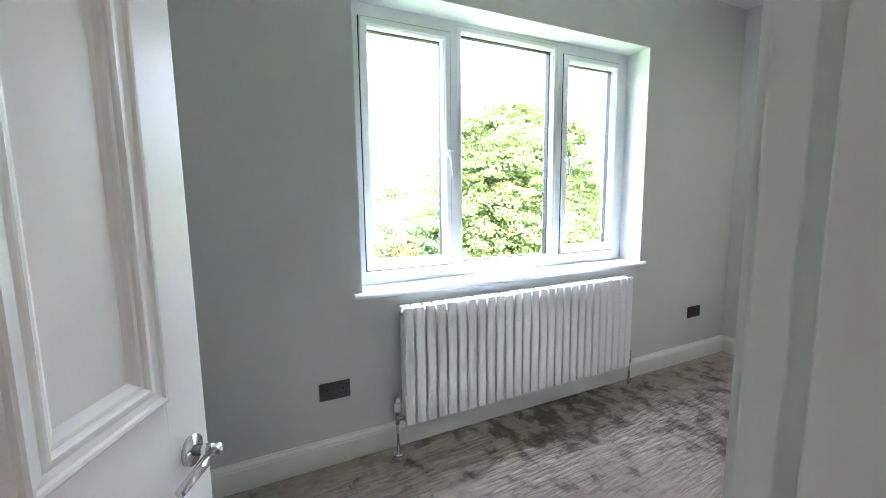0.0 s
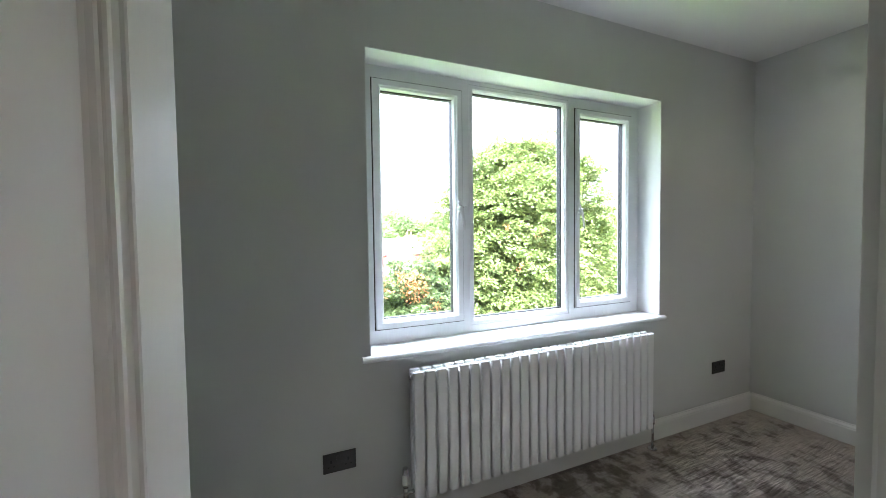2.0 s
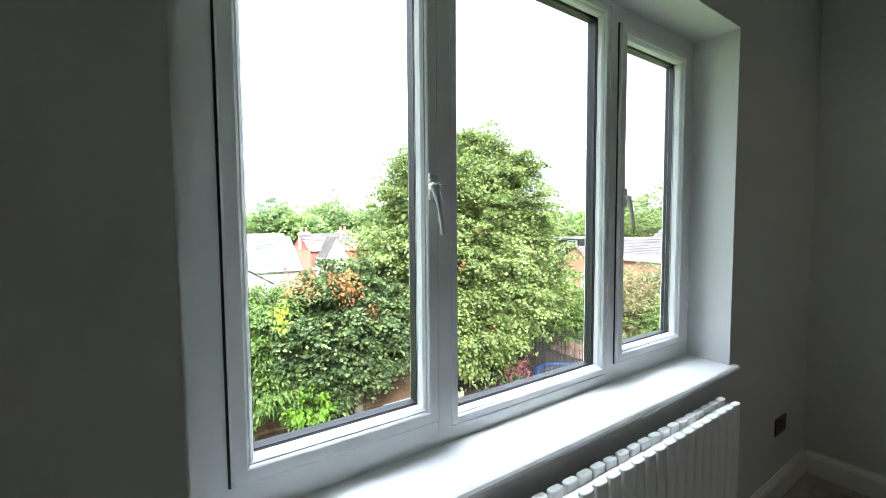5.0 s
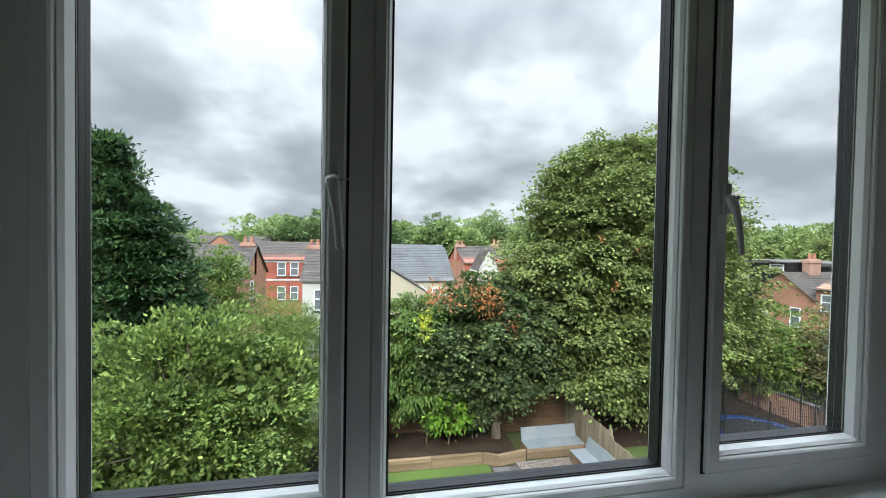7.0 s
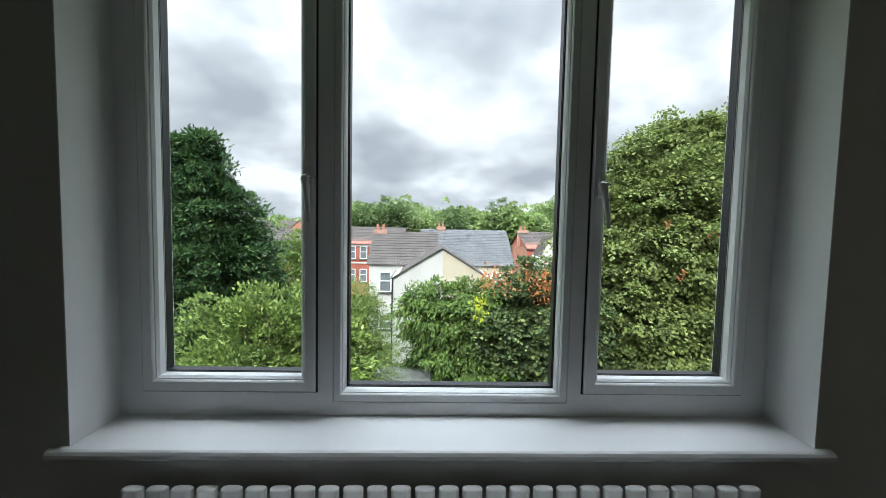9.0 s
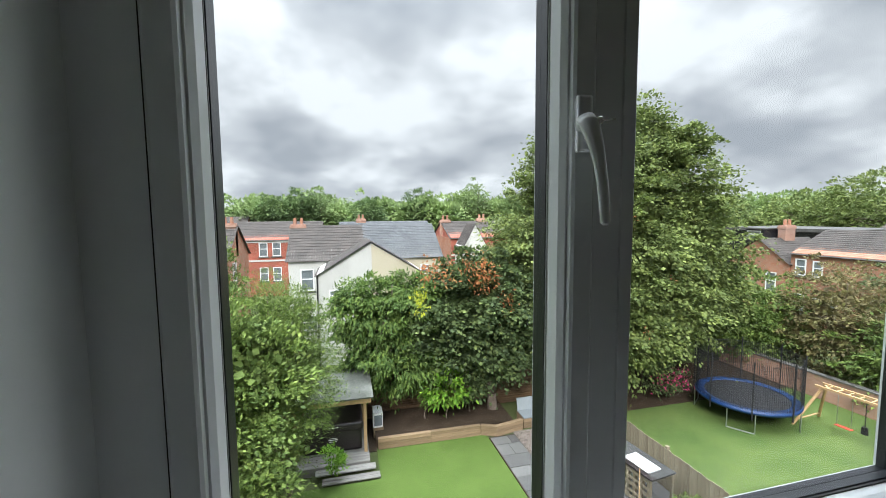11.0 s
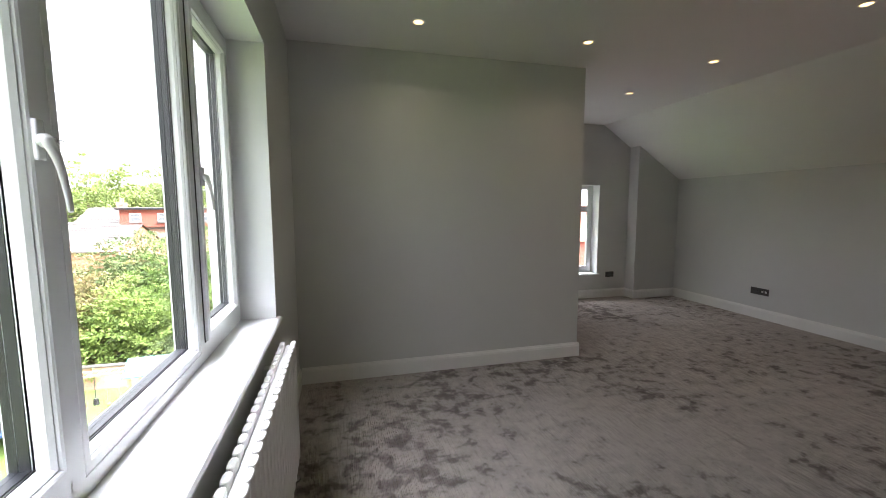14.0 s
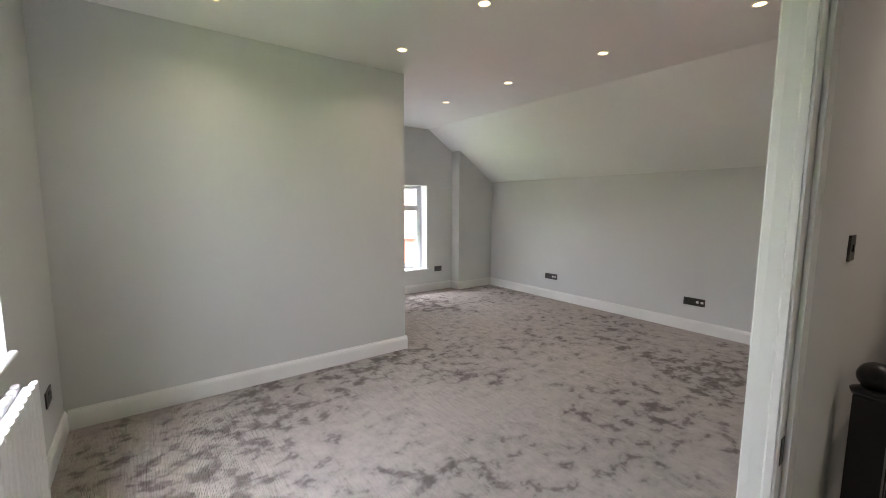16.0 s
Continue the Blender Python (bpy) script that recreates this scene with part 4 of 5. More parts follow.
# ---- outdoors: the garden's things ----
def sleepers(x0, y0, x1, y1, rows, h=0.12):
    a, b = Vector((x0, y0, 0)), Vector((x1, y1, 0))
    d = b - a
    n = max(1, round(d.length / 1.6))
    wall = thing("sleeper_wall", pose(x0, y0, G, 0, 0, math.degrees(math.atan2(d.y, d.x))), "low retaining wall of weathered timber sleepers", "retaining wall")
    step = d.length / n
    bm = bmesh.new()
    box(bm, 0.004, step - 0.004, 0, 0.14, 0.003, h - 0.003, bevel=0.008)
    me = mesh("sleeper", bm, SLEEPER)
    for r in range(rows):
        for i in range(n):
            s = part("sleeper", me, None, wall)
            s.location = (i * step, random.uniform(-0.008, 0.008), r * h)


sleepers(1.55, 14.06, 5.0, 14.02, 3)
sleepers(5.0, 14.02, 5.5, 13.80, 3)
sleepers(5.5, 13.80, 6.55, 14.00, 3)


def board_fence(name, x, y0, y1, height, label):
    f = thing(name, pose(x, y0, G), label, "fence")
    bm = bmesh.new()
    box(bm, -0.009, 0.009, 0.002, 0.113, 0.02, 1.0)
    me = mesh("board", bm, FENCE)
    n = int((y1 - y0) / 0.118)
    for i in range(n):
        b = part("board", me, None, f)
        b.location = (random.uniform(-0.006, 0.006), i * 0.118, 0)
        b.scale = (1, 1, height * random.uniform(0.985, 1.015))
    for k in range(3):
        boxes("post", FENCE, [(0.012, 0.10, (y1 - y0) * k / 2.05, (y1 - y0) * k / 2.05 + 0.09, 0, height + 0.06)], f)
    for z in (0.25, height - 0.2):
        boxes("rail", FENCE, [(0.010, 0.05, 0, y1 - y0, z, z + 0.07)], f)


board_fence("fence", 8.98, 7.6, 13.0, 1.12, "weathered grey-brown board fence between the gardens")
board_fence("fence", 9.02, 13.0, 16.0, 1.30, "weathered grey-brown board fence in the shaded corner")


def slat_fence(x0, x1, y, height, label):
    f = thing("slatted_fence", pose(x0, y, G), label, "fence")
    bm = bmesh.new()
    box(bm, 0, x1 - x0, -0.010, 0.010, 0, 0.072, bevel=0.004)
    me = mesh("slat", bm, SLAT)
    for i in range(int(height / 0.088)):
        s = part("slat", me, None, f)
        s.location = (0, 0.0, 0.03 + i * 0.088)
    for k in range(int((x1 - x0) / 1.8) + 2):
        px = min(k * 1.8, x1 - x0 - 0.09)
        boxes("post", SLAT, [(px, px + 0.09, 0.012, 0.10, 0, height + 0.03)], f)
    # added sheet in the dark soil colour, keeps the gaps between slats dark
    boxes("dark_gap_sheet", SOIL, [(0, x1 - x0, 0.10, 0.112, 0, height)], f)


slat_fence(-3.4, 6.2, 16.08, 1.75, "brown stained slatted fence behind the bed")
slat_fence(6.2, 9.0, 16.0, 1.45, "brown stained slatted fence behind the benches")


def bench(m, length, label):
    b = thing("garden_bench", m, label, "bench", group="corner benches")
    for i in range(3):
        boxes("sleeper", SLEEPER, [(0, length, 0.0, 0.10, i * 0.12, i * 0.12 + 0.114)], b, bevel=0.006)
    boxes("side", SLEEPER, [(0, 0.10, 0.10, 0.60, 0, 0.355), (length - 0.10, length, 0.10, 0.60, 0, 0.355)], b)
    boxes("seat", BENCH, [(0, length, -0.02, 0.60, 0.362, 0.392)], b, "pale grey-blue board", bevel=0.004)
    bm = bmesh.new()
    prism(bm, [(0.56, 0.393), (0.59, 0.393), (0.70, 0.80), (0.67, 0.80)], "x", 0.02, length - 0.02)
    part("backrest", bm, BENCH, b, "pale grey-blue board leaning back")


bench(pose(6.60, 14.05, G), 2.15, "timber bench with pale grey-blue seat and back on gravel")
bench(pose(8.02, 13.75, G, 0, 0, -90), 2.05, "timber bench with pale grey-blue boards beside the fence")


def patio():
    p = thing("pavement", pose(0, 0, G), "patio of mottled grey stone slabs", "paving", kind="structure")
    rnd = random.Random(3)
    me = {}
    rows = [(5.24, 6.12, 0.45, 4.0, 13.75), (6.14, 8.95, 0.6, 4.0, 11.48)]
    for x0, x1, w, y0, y1 in rows:
        y, odd = y1, 0
        while y > y0:
            h = (0.45, 0.6, 0.6)[odd % 3]
            x = x0
            while x < x1 - 0.05:
                ww = min((0.6, 0.45, 0.88)[(odd + int(x * 7)) % 3], x1 - x)
                key = (round(ww, 2), h)
                if key not in me:
                    bm = bmesh.new()
                    box(bm, 0.006, ww - 0.006, -h + 0.006, -0.006, -0.02, 0.03, bevel=0.006)
                    me[key] = mesh("slab", bm, STONE)
                if y > 7.0:
                    s = part("slab", me[key], None, p)
                    s.location = (x, y, rnd.uniform(-0.003, 0.004))
                x += ww
            y -= h
            odd += 1
    boxes("bedding", SOIL, [(5.22, 6.13, 4.0, 13.8, -0.02, 0.018), (6.13, 8.97, 4.0, 11.49, -0.02, 0.018)], p)


patio()


def pallet_bar():
    b = thing("pallet_bar", pose(7.62, 11.05, G, 0, 0, -82), "garden bar made of upright grey pallets with a worktop", "outdoor bar")
    for i in range(2):
        for z in (0.06, 0.42, 0.78):
            boxes("slat", FENCE, [(i * 0.78, i * 0.78 + 0.74, 0, 0.02, z, z + 0.09)], b)
        for x in (0.0, 0.22, 0.44, 0.66):
            boxes("bearer", FENCE, [(i * 0.78 + x, i * 0.78 + x + 0.08, 0.021, 0.10, 0.02, 0.92)], b)
        for z in (0.24, 0.60):
            boxes("slat", FENCE, [(i * 0.78, i * 0.78 + 0.74, 0, 0.02, z, z + 0.06)], b)
    boxes("front_ledge", TUB, [(-0.05, 1.62, -0.04, 0.12, 0.925, 0.96)], b, "dark painted ledge")
    boxes("worktop", STONE, [(-0.02, 1.58, 0.125, 0.85, 0.88, 0.92)], b, "weathered board worktop")
    boxes("leg", FENCE, [(1.50, 1.56, 0.75, 0.81, 0, 0.879), (0.02, 0.08, 0.75, 0.81, 0, 0.879)], b)
    tray = thing("tray", pose(8.12, 10.2, G + 0.921, 0, 0, 8), "white board lying on the bar", "board")
    boxes("board", RENDERW, [(-0.28, 0.22, -0.45, 0.35, 0, 0.03)], tray, bevel=0.004)


pallet_bar()
bk = thing("bucket", pose(7.12, 9.75, G + 0.03), "small grey bucket on the paving", "bucket")
bm = bmesh.new()
tube(bm, (0, 0, 0), (0, 0, 0.30), 0.12, 0.155, 18, cap=False)
bmesh.ops.create_circle(bm, cap_ends=True, segments=18, radius=0.12)
part("body", bm, STEEL, bk, smooth=True)
br = thing("broom", pose(7.38, 9.35, G + 0.035), "yellow-handled broom leaning on the bar", "broom")
bm = bmesh.new()
tube(bm, (0, 0, 0.08), (0.35, 0.42, 1.05), 0.013, seg=8)
part("handle", bm, PINE, br)
boxes("head", YELLOW, [(-0.28, 0.28, -0.03, 0.03, 0.0, 0.09)], br, bevel=0.01)
pl = thing("brick_planter", pose(7.75, 8.2, G), "low red brick planter beside the fence", "planter")
boxes("wall", BRICKP, [(0, 0.1, 0, 1.0, 0.0, 0.45), (0.1, 1.2, 0.9, 1.0, 0, 0.45), (0.1, 1.2, 0, 0.1, 0, 0.45)], pl)
boxes("soil", SOIL, [(0.1, 1.2, 0.1, 0.9, 0, 0.40)], pl)
tree("shrub", "pale green low plant growing in the planter", (8.35, 8.7, G + 0.4), [((8.35, 8.7, G + 0.55), (0.4, 0.35, 0.3))], 40, 25, 0.1, 0.09, HEDGE, trunk=0, seed=50, category="shrub")


def hot_tub_shelter():
    s = thing("garden_shelter", pose(-0.92, 13.65, G), "pine-framed open shelter with a mossy felt roof", "shelter")
    for x in (0.0, 2.02):
        for y in (0.0, 2.2):
            boxes("post", PINE, [(x, x + 0.09, y * 0.85, y * 0.85 + 0.09, 0, 1.86 if y == 0 else 1.96)], s, bevel=0.004)
    boxes("beam", PINE, [(-0.12, 2.25, -0.05, -0.005, 1.82, 1.98)], s, bevel=0.004)
    boxes("beam", PINE, [(-0.12, 2.25, 1.80, 1.845, 1.92, 2.03)], s, bevel=0.004)
    bm = bmesh.new()
    prism(bm, [(-0.12, 1.985), (2.10, 2.08), (2.10, 2.12), (-0.12, 2.025)], "x", -0.25, 2.32)
    part("roof", bm, FELT, s, "grey-green mossy felt roof")
    boxes("side_panel", SLAT, [(0.02, 0.06, 0.1, 2.2, 0.02, 1.85)], s)
    boxes("back_panel", TUB, [(0.09, 2.02, 1.97, 2.0, 0.02, 1.9)], s)
    d = thing("deck", pose(-0.86, 13.2, G), "grey composite deck and steps before the tub", "deck")
    bm = bmesh.new()
    box(bm, 0, 2.1, 0.003, 0.137, 0, 0.03, bevel=0.004)
    me = mesh("plank", bm, DECK)
    for i in range(20):
        p = part("plank", me, None, d)
        p.location = (0, i * 0.14, 0.22)
    boxes("fascia", DECK, [(0, 2.1, -0.02, 0.0, 0.0, 0.245)], d)
    for k, (dx, w) in enumerate(((0.55, 1.7), (0.75, 1.9))):
        for j in range(2):
            p = boxes("plank", DECK, [(dx, dx + w - 0.3 * k, -0.30 - 0.3 * k + j * 0.14, -0.17 - 0.3 * k + j * 0.14, 0.15 - 0.09 * k, 0.18 - 0.09 * k)], d)
    t = thing("hot_tub", pose(0.16, 14.62, G + 0.25), "hot tub under a dark brown vinyl cover", "hot tub")
    bm = bmesh.new()
    box(bm, -0.88, 0.88, -0.78, 0.95, 0, 0.72, bevel=0.10)
    part("cabinet", bm, TUB, t, "dark brown cabinet", smooth=True)
    bm = bmesh.new()
    box(bm, -0.92, 0.92, -0.82, 0.98, 0.64, 0.90, bevel=0.09)
    part("cover", bm, TUB, t, "dark brown padded vinyl cover", smooth=True)
    boxes("badge", WHITE, [(-0.10, 0.12, -0.788, -0.781, 0.34, 0.36), (-0.13, 0.15, -0.788, -0.781, 0.40, 0.42), (-0.10, 0.12, -0.788, -0.781, 0.45, 0.465)], t, "plain white badge bars")
    boxes("label_bar", WHITE, [(-0.12, 0.18, -0.828, -0.821, 0.80, 0.815)], t, "pale stitched label bar")
    h = thing("heat_pump", pose(1.45, 14.75, G + 0.02), "white and grey air heat pump beside the shelter", "heat pump")
    boxes("case", WHITE, [(0, 0.32, 0, 0.6, 0.35, 0.85)], h, bevel=0.012)
    boxes("grille", PANEGREY, [(0.03, 0.29, -0.012, 0.0, 0.42, 0.78)], h, "dark grille", bevel=0.004)
    boxes("stand", SLEEPER, [(0, 0.34, 0, 0.6, 0, 0.348)], h)


hot_tub_shelter()


def trampoline():
    t = thing("trampoline", pose(15.0, 12.9, G), "round trampoline with blue padding and black net", "trampoline")
    bm = bmesh.new()
    k, R = 40, 1.6
    prof = [(R - 0.02, 0.66), (R + 0.02, 0.74), (R - 0.05, 0.80), (R - 0.28, 0.78), (R - 0.30, 0.76), (R - 0.20, 0.72)]
    vs = [[bm.verts.new((r * math.cos(a), r * math.sin(a), z)) for a in (2 * math.pi * i / k for i in range(k))] for r, z in prof]
    for a, b in zip(vs, vs[1:] + vs[:1]):
        for i in range(k):
            bm.faces.new((a[i], a[(i + 1) % k], b[(i + 1) % k], b[i]))
    part("padding", bm, BLUE, t, "blue edge padding", smooth=True)
    bm = bmesh.new()
    tube(bm, (0, 0, 0.742), (0, 0, 0.752), R - 0.26, seg=k)
    part("mat", bm, MESHBLK, t, "black jumping mat")
    for i in range(4):
        a = 0.6 + i * math.pi / 2
        bm = bmesh.new()
        p, q = Vector((R * math.cos(a - 0.25), R * math.sin(a - 0.25), 0)), Vector((R * math.cos(a + 0.25), R * math.sin(a + 0.25), 0))
        tube(bm, p + Vector((0, 0, 0.68)), p + Vector((0, 0, 0.02)), 0.02, seg=8)
        tube(bm, q + Vector((0, 0, 0.68)), q + Vector((0, 0, 0.02)), 0.02, seg=8)
        tube(bm, p + Vector((0, 0, 0.02)), q + Vector((0, 0, 0.02)), 0.02, seg=8)
        part("leg", bm, STEEL, t, "galvanised steel leg")
    for i in range(8):
        a = i * math.pi / 4
        bm = bmesh.new()
        p = Vector((R * 1.02 * math.cos(a), R * 1.02 * math.sin(a), 0.5))
        tube(bm, p, p + Vector((0, 0, 2.0)), 0.022, seg=8)
        part("net_pole", bm, MESHBLK, t)
    bm = bmesh.new()
    for i in range(150):
        a = 2 * math.pi * i / 150
        tube(bm, (R * 0.98 * math.cos(a), R * 0.98 * math.sin(a), 0.8), (R * 0.98 * math.cos(a), R * 0.98 * math.sin(a), 2.4), 0.006, seg=3)
    for j in range(14):
        z = 0.85 + j * 0.115
        for i in range(32):
            a, b = 2 * math.pi * i / 32, 2 * math.pi * (i + 1) / 32
            tube(bm, (R * 0.98 * math.cos(a), R * 0.98 * math.sin(a), z), (R * 0.98 * math.cos(b), R * 0.98 * math.sin(b), z), 0.005, seg=3)
    tagged(part("safety_net", bm, MESHBLK, t, "black open safety net"), kind="stuff")


trampoline()


def swing_set():
    s = thing("climbing_frame", pose(16.7, 11.5, G, 0, 0, -84), "wooden climbing frame with swings, tower, teal roof and slide", "climbing frame")
    s.scale = (1.05, 1.0, 0.68)
    top = 2.15
    for y in (-0.75, 0.75):
        bm = bmesh.new()
        tube(bm, (-0.45, y, 0), (0, y * 0.12, top), 0.045, seg=8)
        part("leg", bm, PINE, s)
    bm = bmesh.new()
    tube(bm, (-0.40, -0.66, 0.28), (-0.40, 0.66, 0.28), 0.03, seg=8)
    part("brace", bm, PINE, s)
    for y in (-0.22, 0.22):
        boxes("beam", PINE, [(-0.15, 3.2, y - 0.035, y + 0.035, top - 0.05, top + 0.06)], s)
    for i in range(11):
        boxes("rung", PINE, [(0.1 + i * 0.27, 0.14 + i * 0.27, -0.185, 0.185, top - 0.02, top + 0.03)], s)
    for x in (2.2, 3.2):
        for y in (-0.5, 0.5):
            boxes("post", PINE, [(x - 0.045, x + 0.045, y - 0.045, y + 0.045, 0, 2.55)], s)
    boxes("platform", PINE, [(2.2, 3.2, -0.5, 0.5, 1.0, 1.06)], s)
    bm = bmesh.new()
    prism(bm, [(-0.75, 2.05), (0.0, 2.75), (0.75, 2.05), (0.75, 2.09), (0, 2.80), (-0.75, 2.09)], "x", 2.05, 3.35)
    part("roof", bm, TEAL, s, "teal fabric roof")
    for i in range(6):
        boxes("ladder_rung", PINE, [(2.25, 2.7, -0.55 - 0.1 * (5 - i), -0.50 - 0.1 * (5 - i), 0.12 + i * 0.16, 0.18 + i * 0.16)], s)
    bm = bmesh.new()
    prism(bm, [(-0.5, 1.05), (-0.5, 1.10), (-1.9, 0.30), (-2.2, 0.26), (-2.2, 0.21), (-1.9, 0.25)], "x", 2.75, 3.15)
    box(bm, 2.72, 2.75, -2.2, -0.5, 0.26, 0.36)
    part("slide", bm, SLIDE, s, "pale teal plastic slide")
    for x in (0.55, 1.55):
        bm = bmesh.new()
        for dx in (-0.18, 0.18):
            tube(bm, (x + dx, 0, top), (x + dx, 0, 0.42), 0.008, seg=6)
        part("rope", bm, STEEL, s)
        boxes("swing_seat", RED, [(x - 0.22, x + 0.22, -0.08, 0.08, 0.39, 0.42)], s, "red plastic seat", bevel=0.01)
    bm = bmesh.new()
    tube(bm, (1.05, 0, top), (1.05, 0, 0.8), 0.012, seg=6)
    tube(bm, (1.05, 0, 0.8), (1.05, 0, 0.45), 0.07, 0.09, 10)
    part("punch_bag", bm, MESHBLK, s, "dark hanging bag")


swing_set()
bw = thing("garden_wall", pose(19.0, 4.0, G), "low red brick garden wall behind the swings", "garden wall")
boxes("brickwork", BRICKP, [(0, 0.22, 0, 13.5, 0, 0.95)], bw)
boxes("coping", STONE, [(-0.03, 0.25, 0, 13.5, 0.951, 1.0)], bw)


# ---- outdoors: houses ----
def roof_rows(bm, a, b, c, d, rows, lift=0.02, cols=14):
    """Courses of tiles on the slope a-b (eave) to d-c (ridge), each course lapping the one below and broken into pieces."""
    a, b, c, d = map(Vector, (a, b, c, d))
    nrm = (b - a).cross(d - a).normalized()
    if nrm.z < 0:
        nrm = -nrm
    for r in range(rows):
        f0, f1 = r / rows, (r + 1.15) / rows
        for k in range(cols):
            g0, g1 = (k + 0.5 * (r % 2)) / cols, (k + 0.97 + 0.5 * (r % 2)) / cols
            g0, g1 = min(g0, 1), min(g1, 1)
            if g1 - g0 < 1e-3:
                continue
            f1c = min(f1, 1)
            def at(g, f):
                return a.lerp(b, g).lerp(d.lerp(c, g), f)
            p = [at(g0, f0) + nrm * lift, at(g1, f0) + nrm * lift, at(g1, f1c) + nrm * 0.004, at(g0, f1c) + nrm * 0.004]
            q = [at(g0, f0), at(g1, f0)]
            v = [bm.verts.new(x) for x in p]
            bm.faces.new(v)
            w = [bm.verts.new(x) for x in q]
            bm.faces.new((w[0], w[1], v[1], v[0]))


def house_window(parent, m, w, h):
    """A white framed window with sill, its face towards local -y."""
    o = new("window")
    o.parent = parent
    o.matrix_local = m
    bm = bmesh.new()
    fw = 0.07
    for r in ((-w / 2, -w / 2 + fw, 0, h), (w / 2 - fw, w / 2, 0, h), (-w / 2 + fw, w / 2 - fw, 0, fw), (-w / 2 + fw, w / 2 - fw, h - fw, h), (-w / 2 + fw, w / 2 - fw, h * 0.52, h * 0.52 + 0.06)):
        box(bm, r[0], r[1], -0.05, 0.02, r[2], r[3])
    f = part("frame", bm, UPVC, o)
    boxes("pane", PANEGREY, [(-w / 2 + fw, w / 2 - fw, -0.01, 0.01, fw, h - fw)], o)
    boxes("sill", STONE, [(-w / 2 - 0.08, w / 2 + 0.08, -0.10, 0.0, -0.12, -0.003)], o)
    return o


def gabled_house(name, label, x0, x1, y0, y1, eave, ridge, along, wall, roofm, windows=(), chimneys=(), rows=14, over=0.15, cols=16, sink=0.0):
    """A house on the garden level; its ridge runs along x or y. windows: (side, along, z, w, h)."""
    h = thing(name, pose(0, 0, G), label, "house")
    eave, ridge = eave - sink, ridge - sink
    e, r = eave - G, ridge - G
    bm = bmesh.new()
    if along == "x":
        ym = (y0 + y1) / 2
        prism(bm, [(y0, 0), (y1, 0), (y1, e), (ym, r - 0.06), (y0, e)], "x", x0, x1)
        sides = [((x0 - over, y0 - over, e - 0.1), (x1 + over, y0 - over, e - 0.1), (x1 + over, ym, r), (x0 - over, ym, r)),
                 ((x1 + over, y1 + over, e - 0.1), (x0 - over, y1 + over, e - 0.1), (x0 - over, ym, r), (x1 + over, ym, r))]
    else:
        xm = (x0 + x1) / 2
        prism(bm, [(x0, 0), (x1, 0), (x1, e), (xm, r - 0.06), (x0, e)], "y", y0, y1)
        sides = [((x0 - over, y1 + over, e - 0.1), (x0 - over, y0 - over, e - 0.1), (xm, y0 - over, r), (xm, y1 + over, r)),
                 ((x1 + over, y0 - over, e - 0.1), (x1 + over, y1 + over, e - 0.1), (xm, y1 + over, r), (xm, y0 - over, r))]
    part("wall", bm, wall, h)
    bm = bmesh.new()
    for s in sides:
        roof_rows(bm, *s, rows, cols=cols)
        vs = [bm.verts.new(Vector(p) - Vector((0, 0, 0.012))) for p in s]
        bm.faces.new(vs)
    part("roof", bm, roofm, h)
    for side, a, z, w, hh in windows:
        z -= sink
        m = {"s": pose(a, y0, z - G), "w": pose(x0, a, z - G, 0, 0, -90), "e": pose(x1, a, z - G, 0, 0, 90)}[side]
        house_window(h, m, w, hh)
    for cx, cy, top in chimneys:
        top -= sink
        c = boxes("chimney", BRICKP, [(cx - 0.45, cx + 0.45, cy - 0.25, cy + 0.25, e, top - G), (cx - 0.5, cx + 0.5, cy - 0.3, cy + 0.3, top - G - 0.25, top - G - 0.12)], h)
        bm = bmesh.new()
        for k in (-0.2, 0.2):
            tube(bm, (cx + k, cy, top - G), (cx + k, cy, top - G + 0.4), 0.11, 0.09, 10)
        part("chimney_pot", bm, BRICK, c)
    return h


cream = gabled_house("house", "white and cream rendered gable house behind the trees", -0.67, 4.57, 22.0, 25.4, -1.42, 0.16, "y", RENDERW, TILES,
                     [("s", 0.13, -2.85, 0.5, 0.65)], rows=12, over=0.12)
bm = bmesh.new()
prism(bm, [(2.0, 0), (4.575, 0), (4.575, -1.46 - G), (2.0, 0.02 - G)], "y", 21.985, 25.3)
part("cream_half", bm, RENDERC, cream, "cream painted half of the gable")
boxes("downpipe", GASKET, [(-0.69, -0.63, 21.93, 21.99, 0, -1.45 - G)], cream, "black downpipe")
gabled_house("house", "white terraced house with brown tiled roof and chimney", -2.4, 2.0, 25.4, 31.6, -1.0, 0.86, "x", RENDERW, TILES,
             [("s", -1.4, -2.79, 0.75, 1.25), ("s", -1.35, -5.1, 0.9, 0.9)], [(-2.1, 28.5, 0.95)], rows=13)
gabled_house("house", "cream terraced house with grey slate roof", 2.0, 6.4, 25.4, 31.6, -0.98, 0.89, "x", RENDERC, SLATE,
             [("s", 5.4, -2.1, 0.55, 0.6)], rows=20, cols=24)
gabled_house("house", "brown roofed terrace with a brick gable end", -16.0, -6.05, 27.0, 33.0, -1.1, 0.88, "x", BRICK, TILES, [("e", 29.0, -2.6, 0.8, 1.2)], [(-6.5, 30.0, 1.05)], rows=14, cols=30)
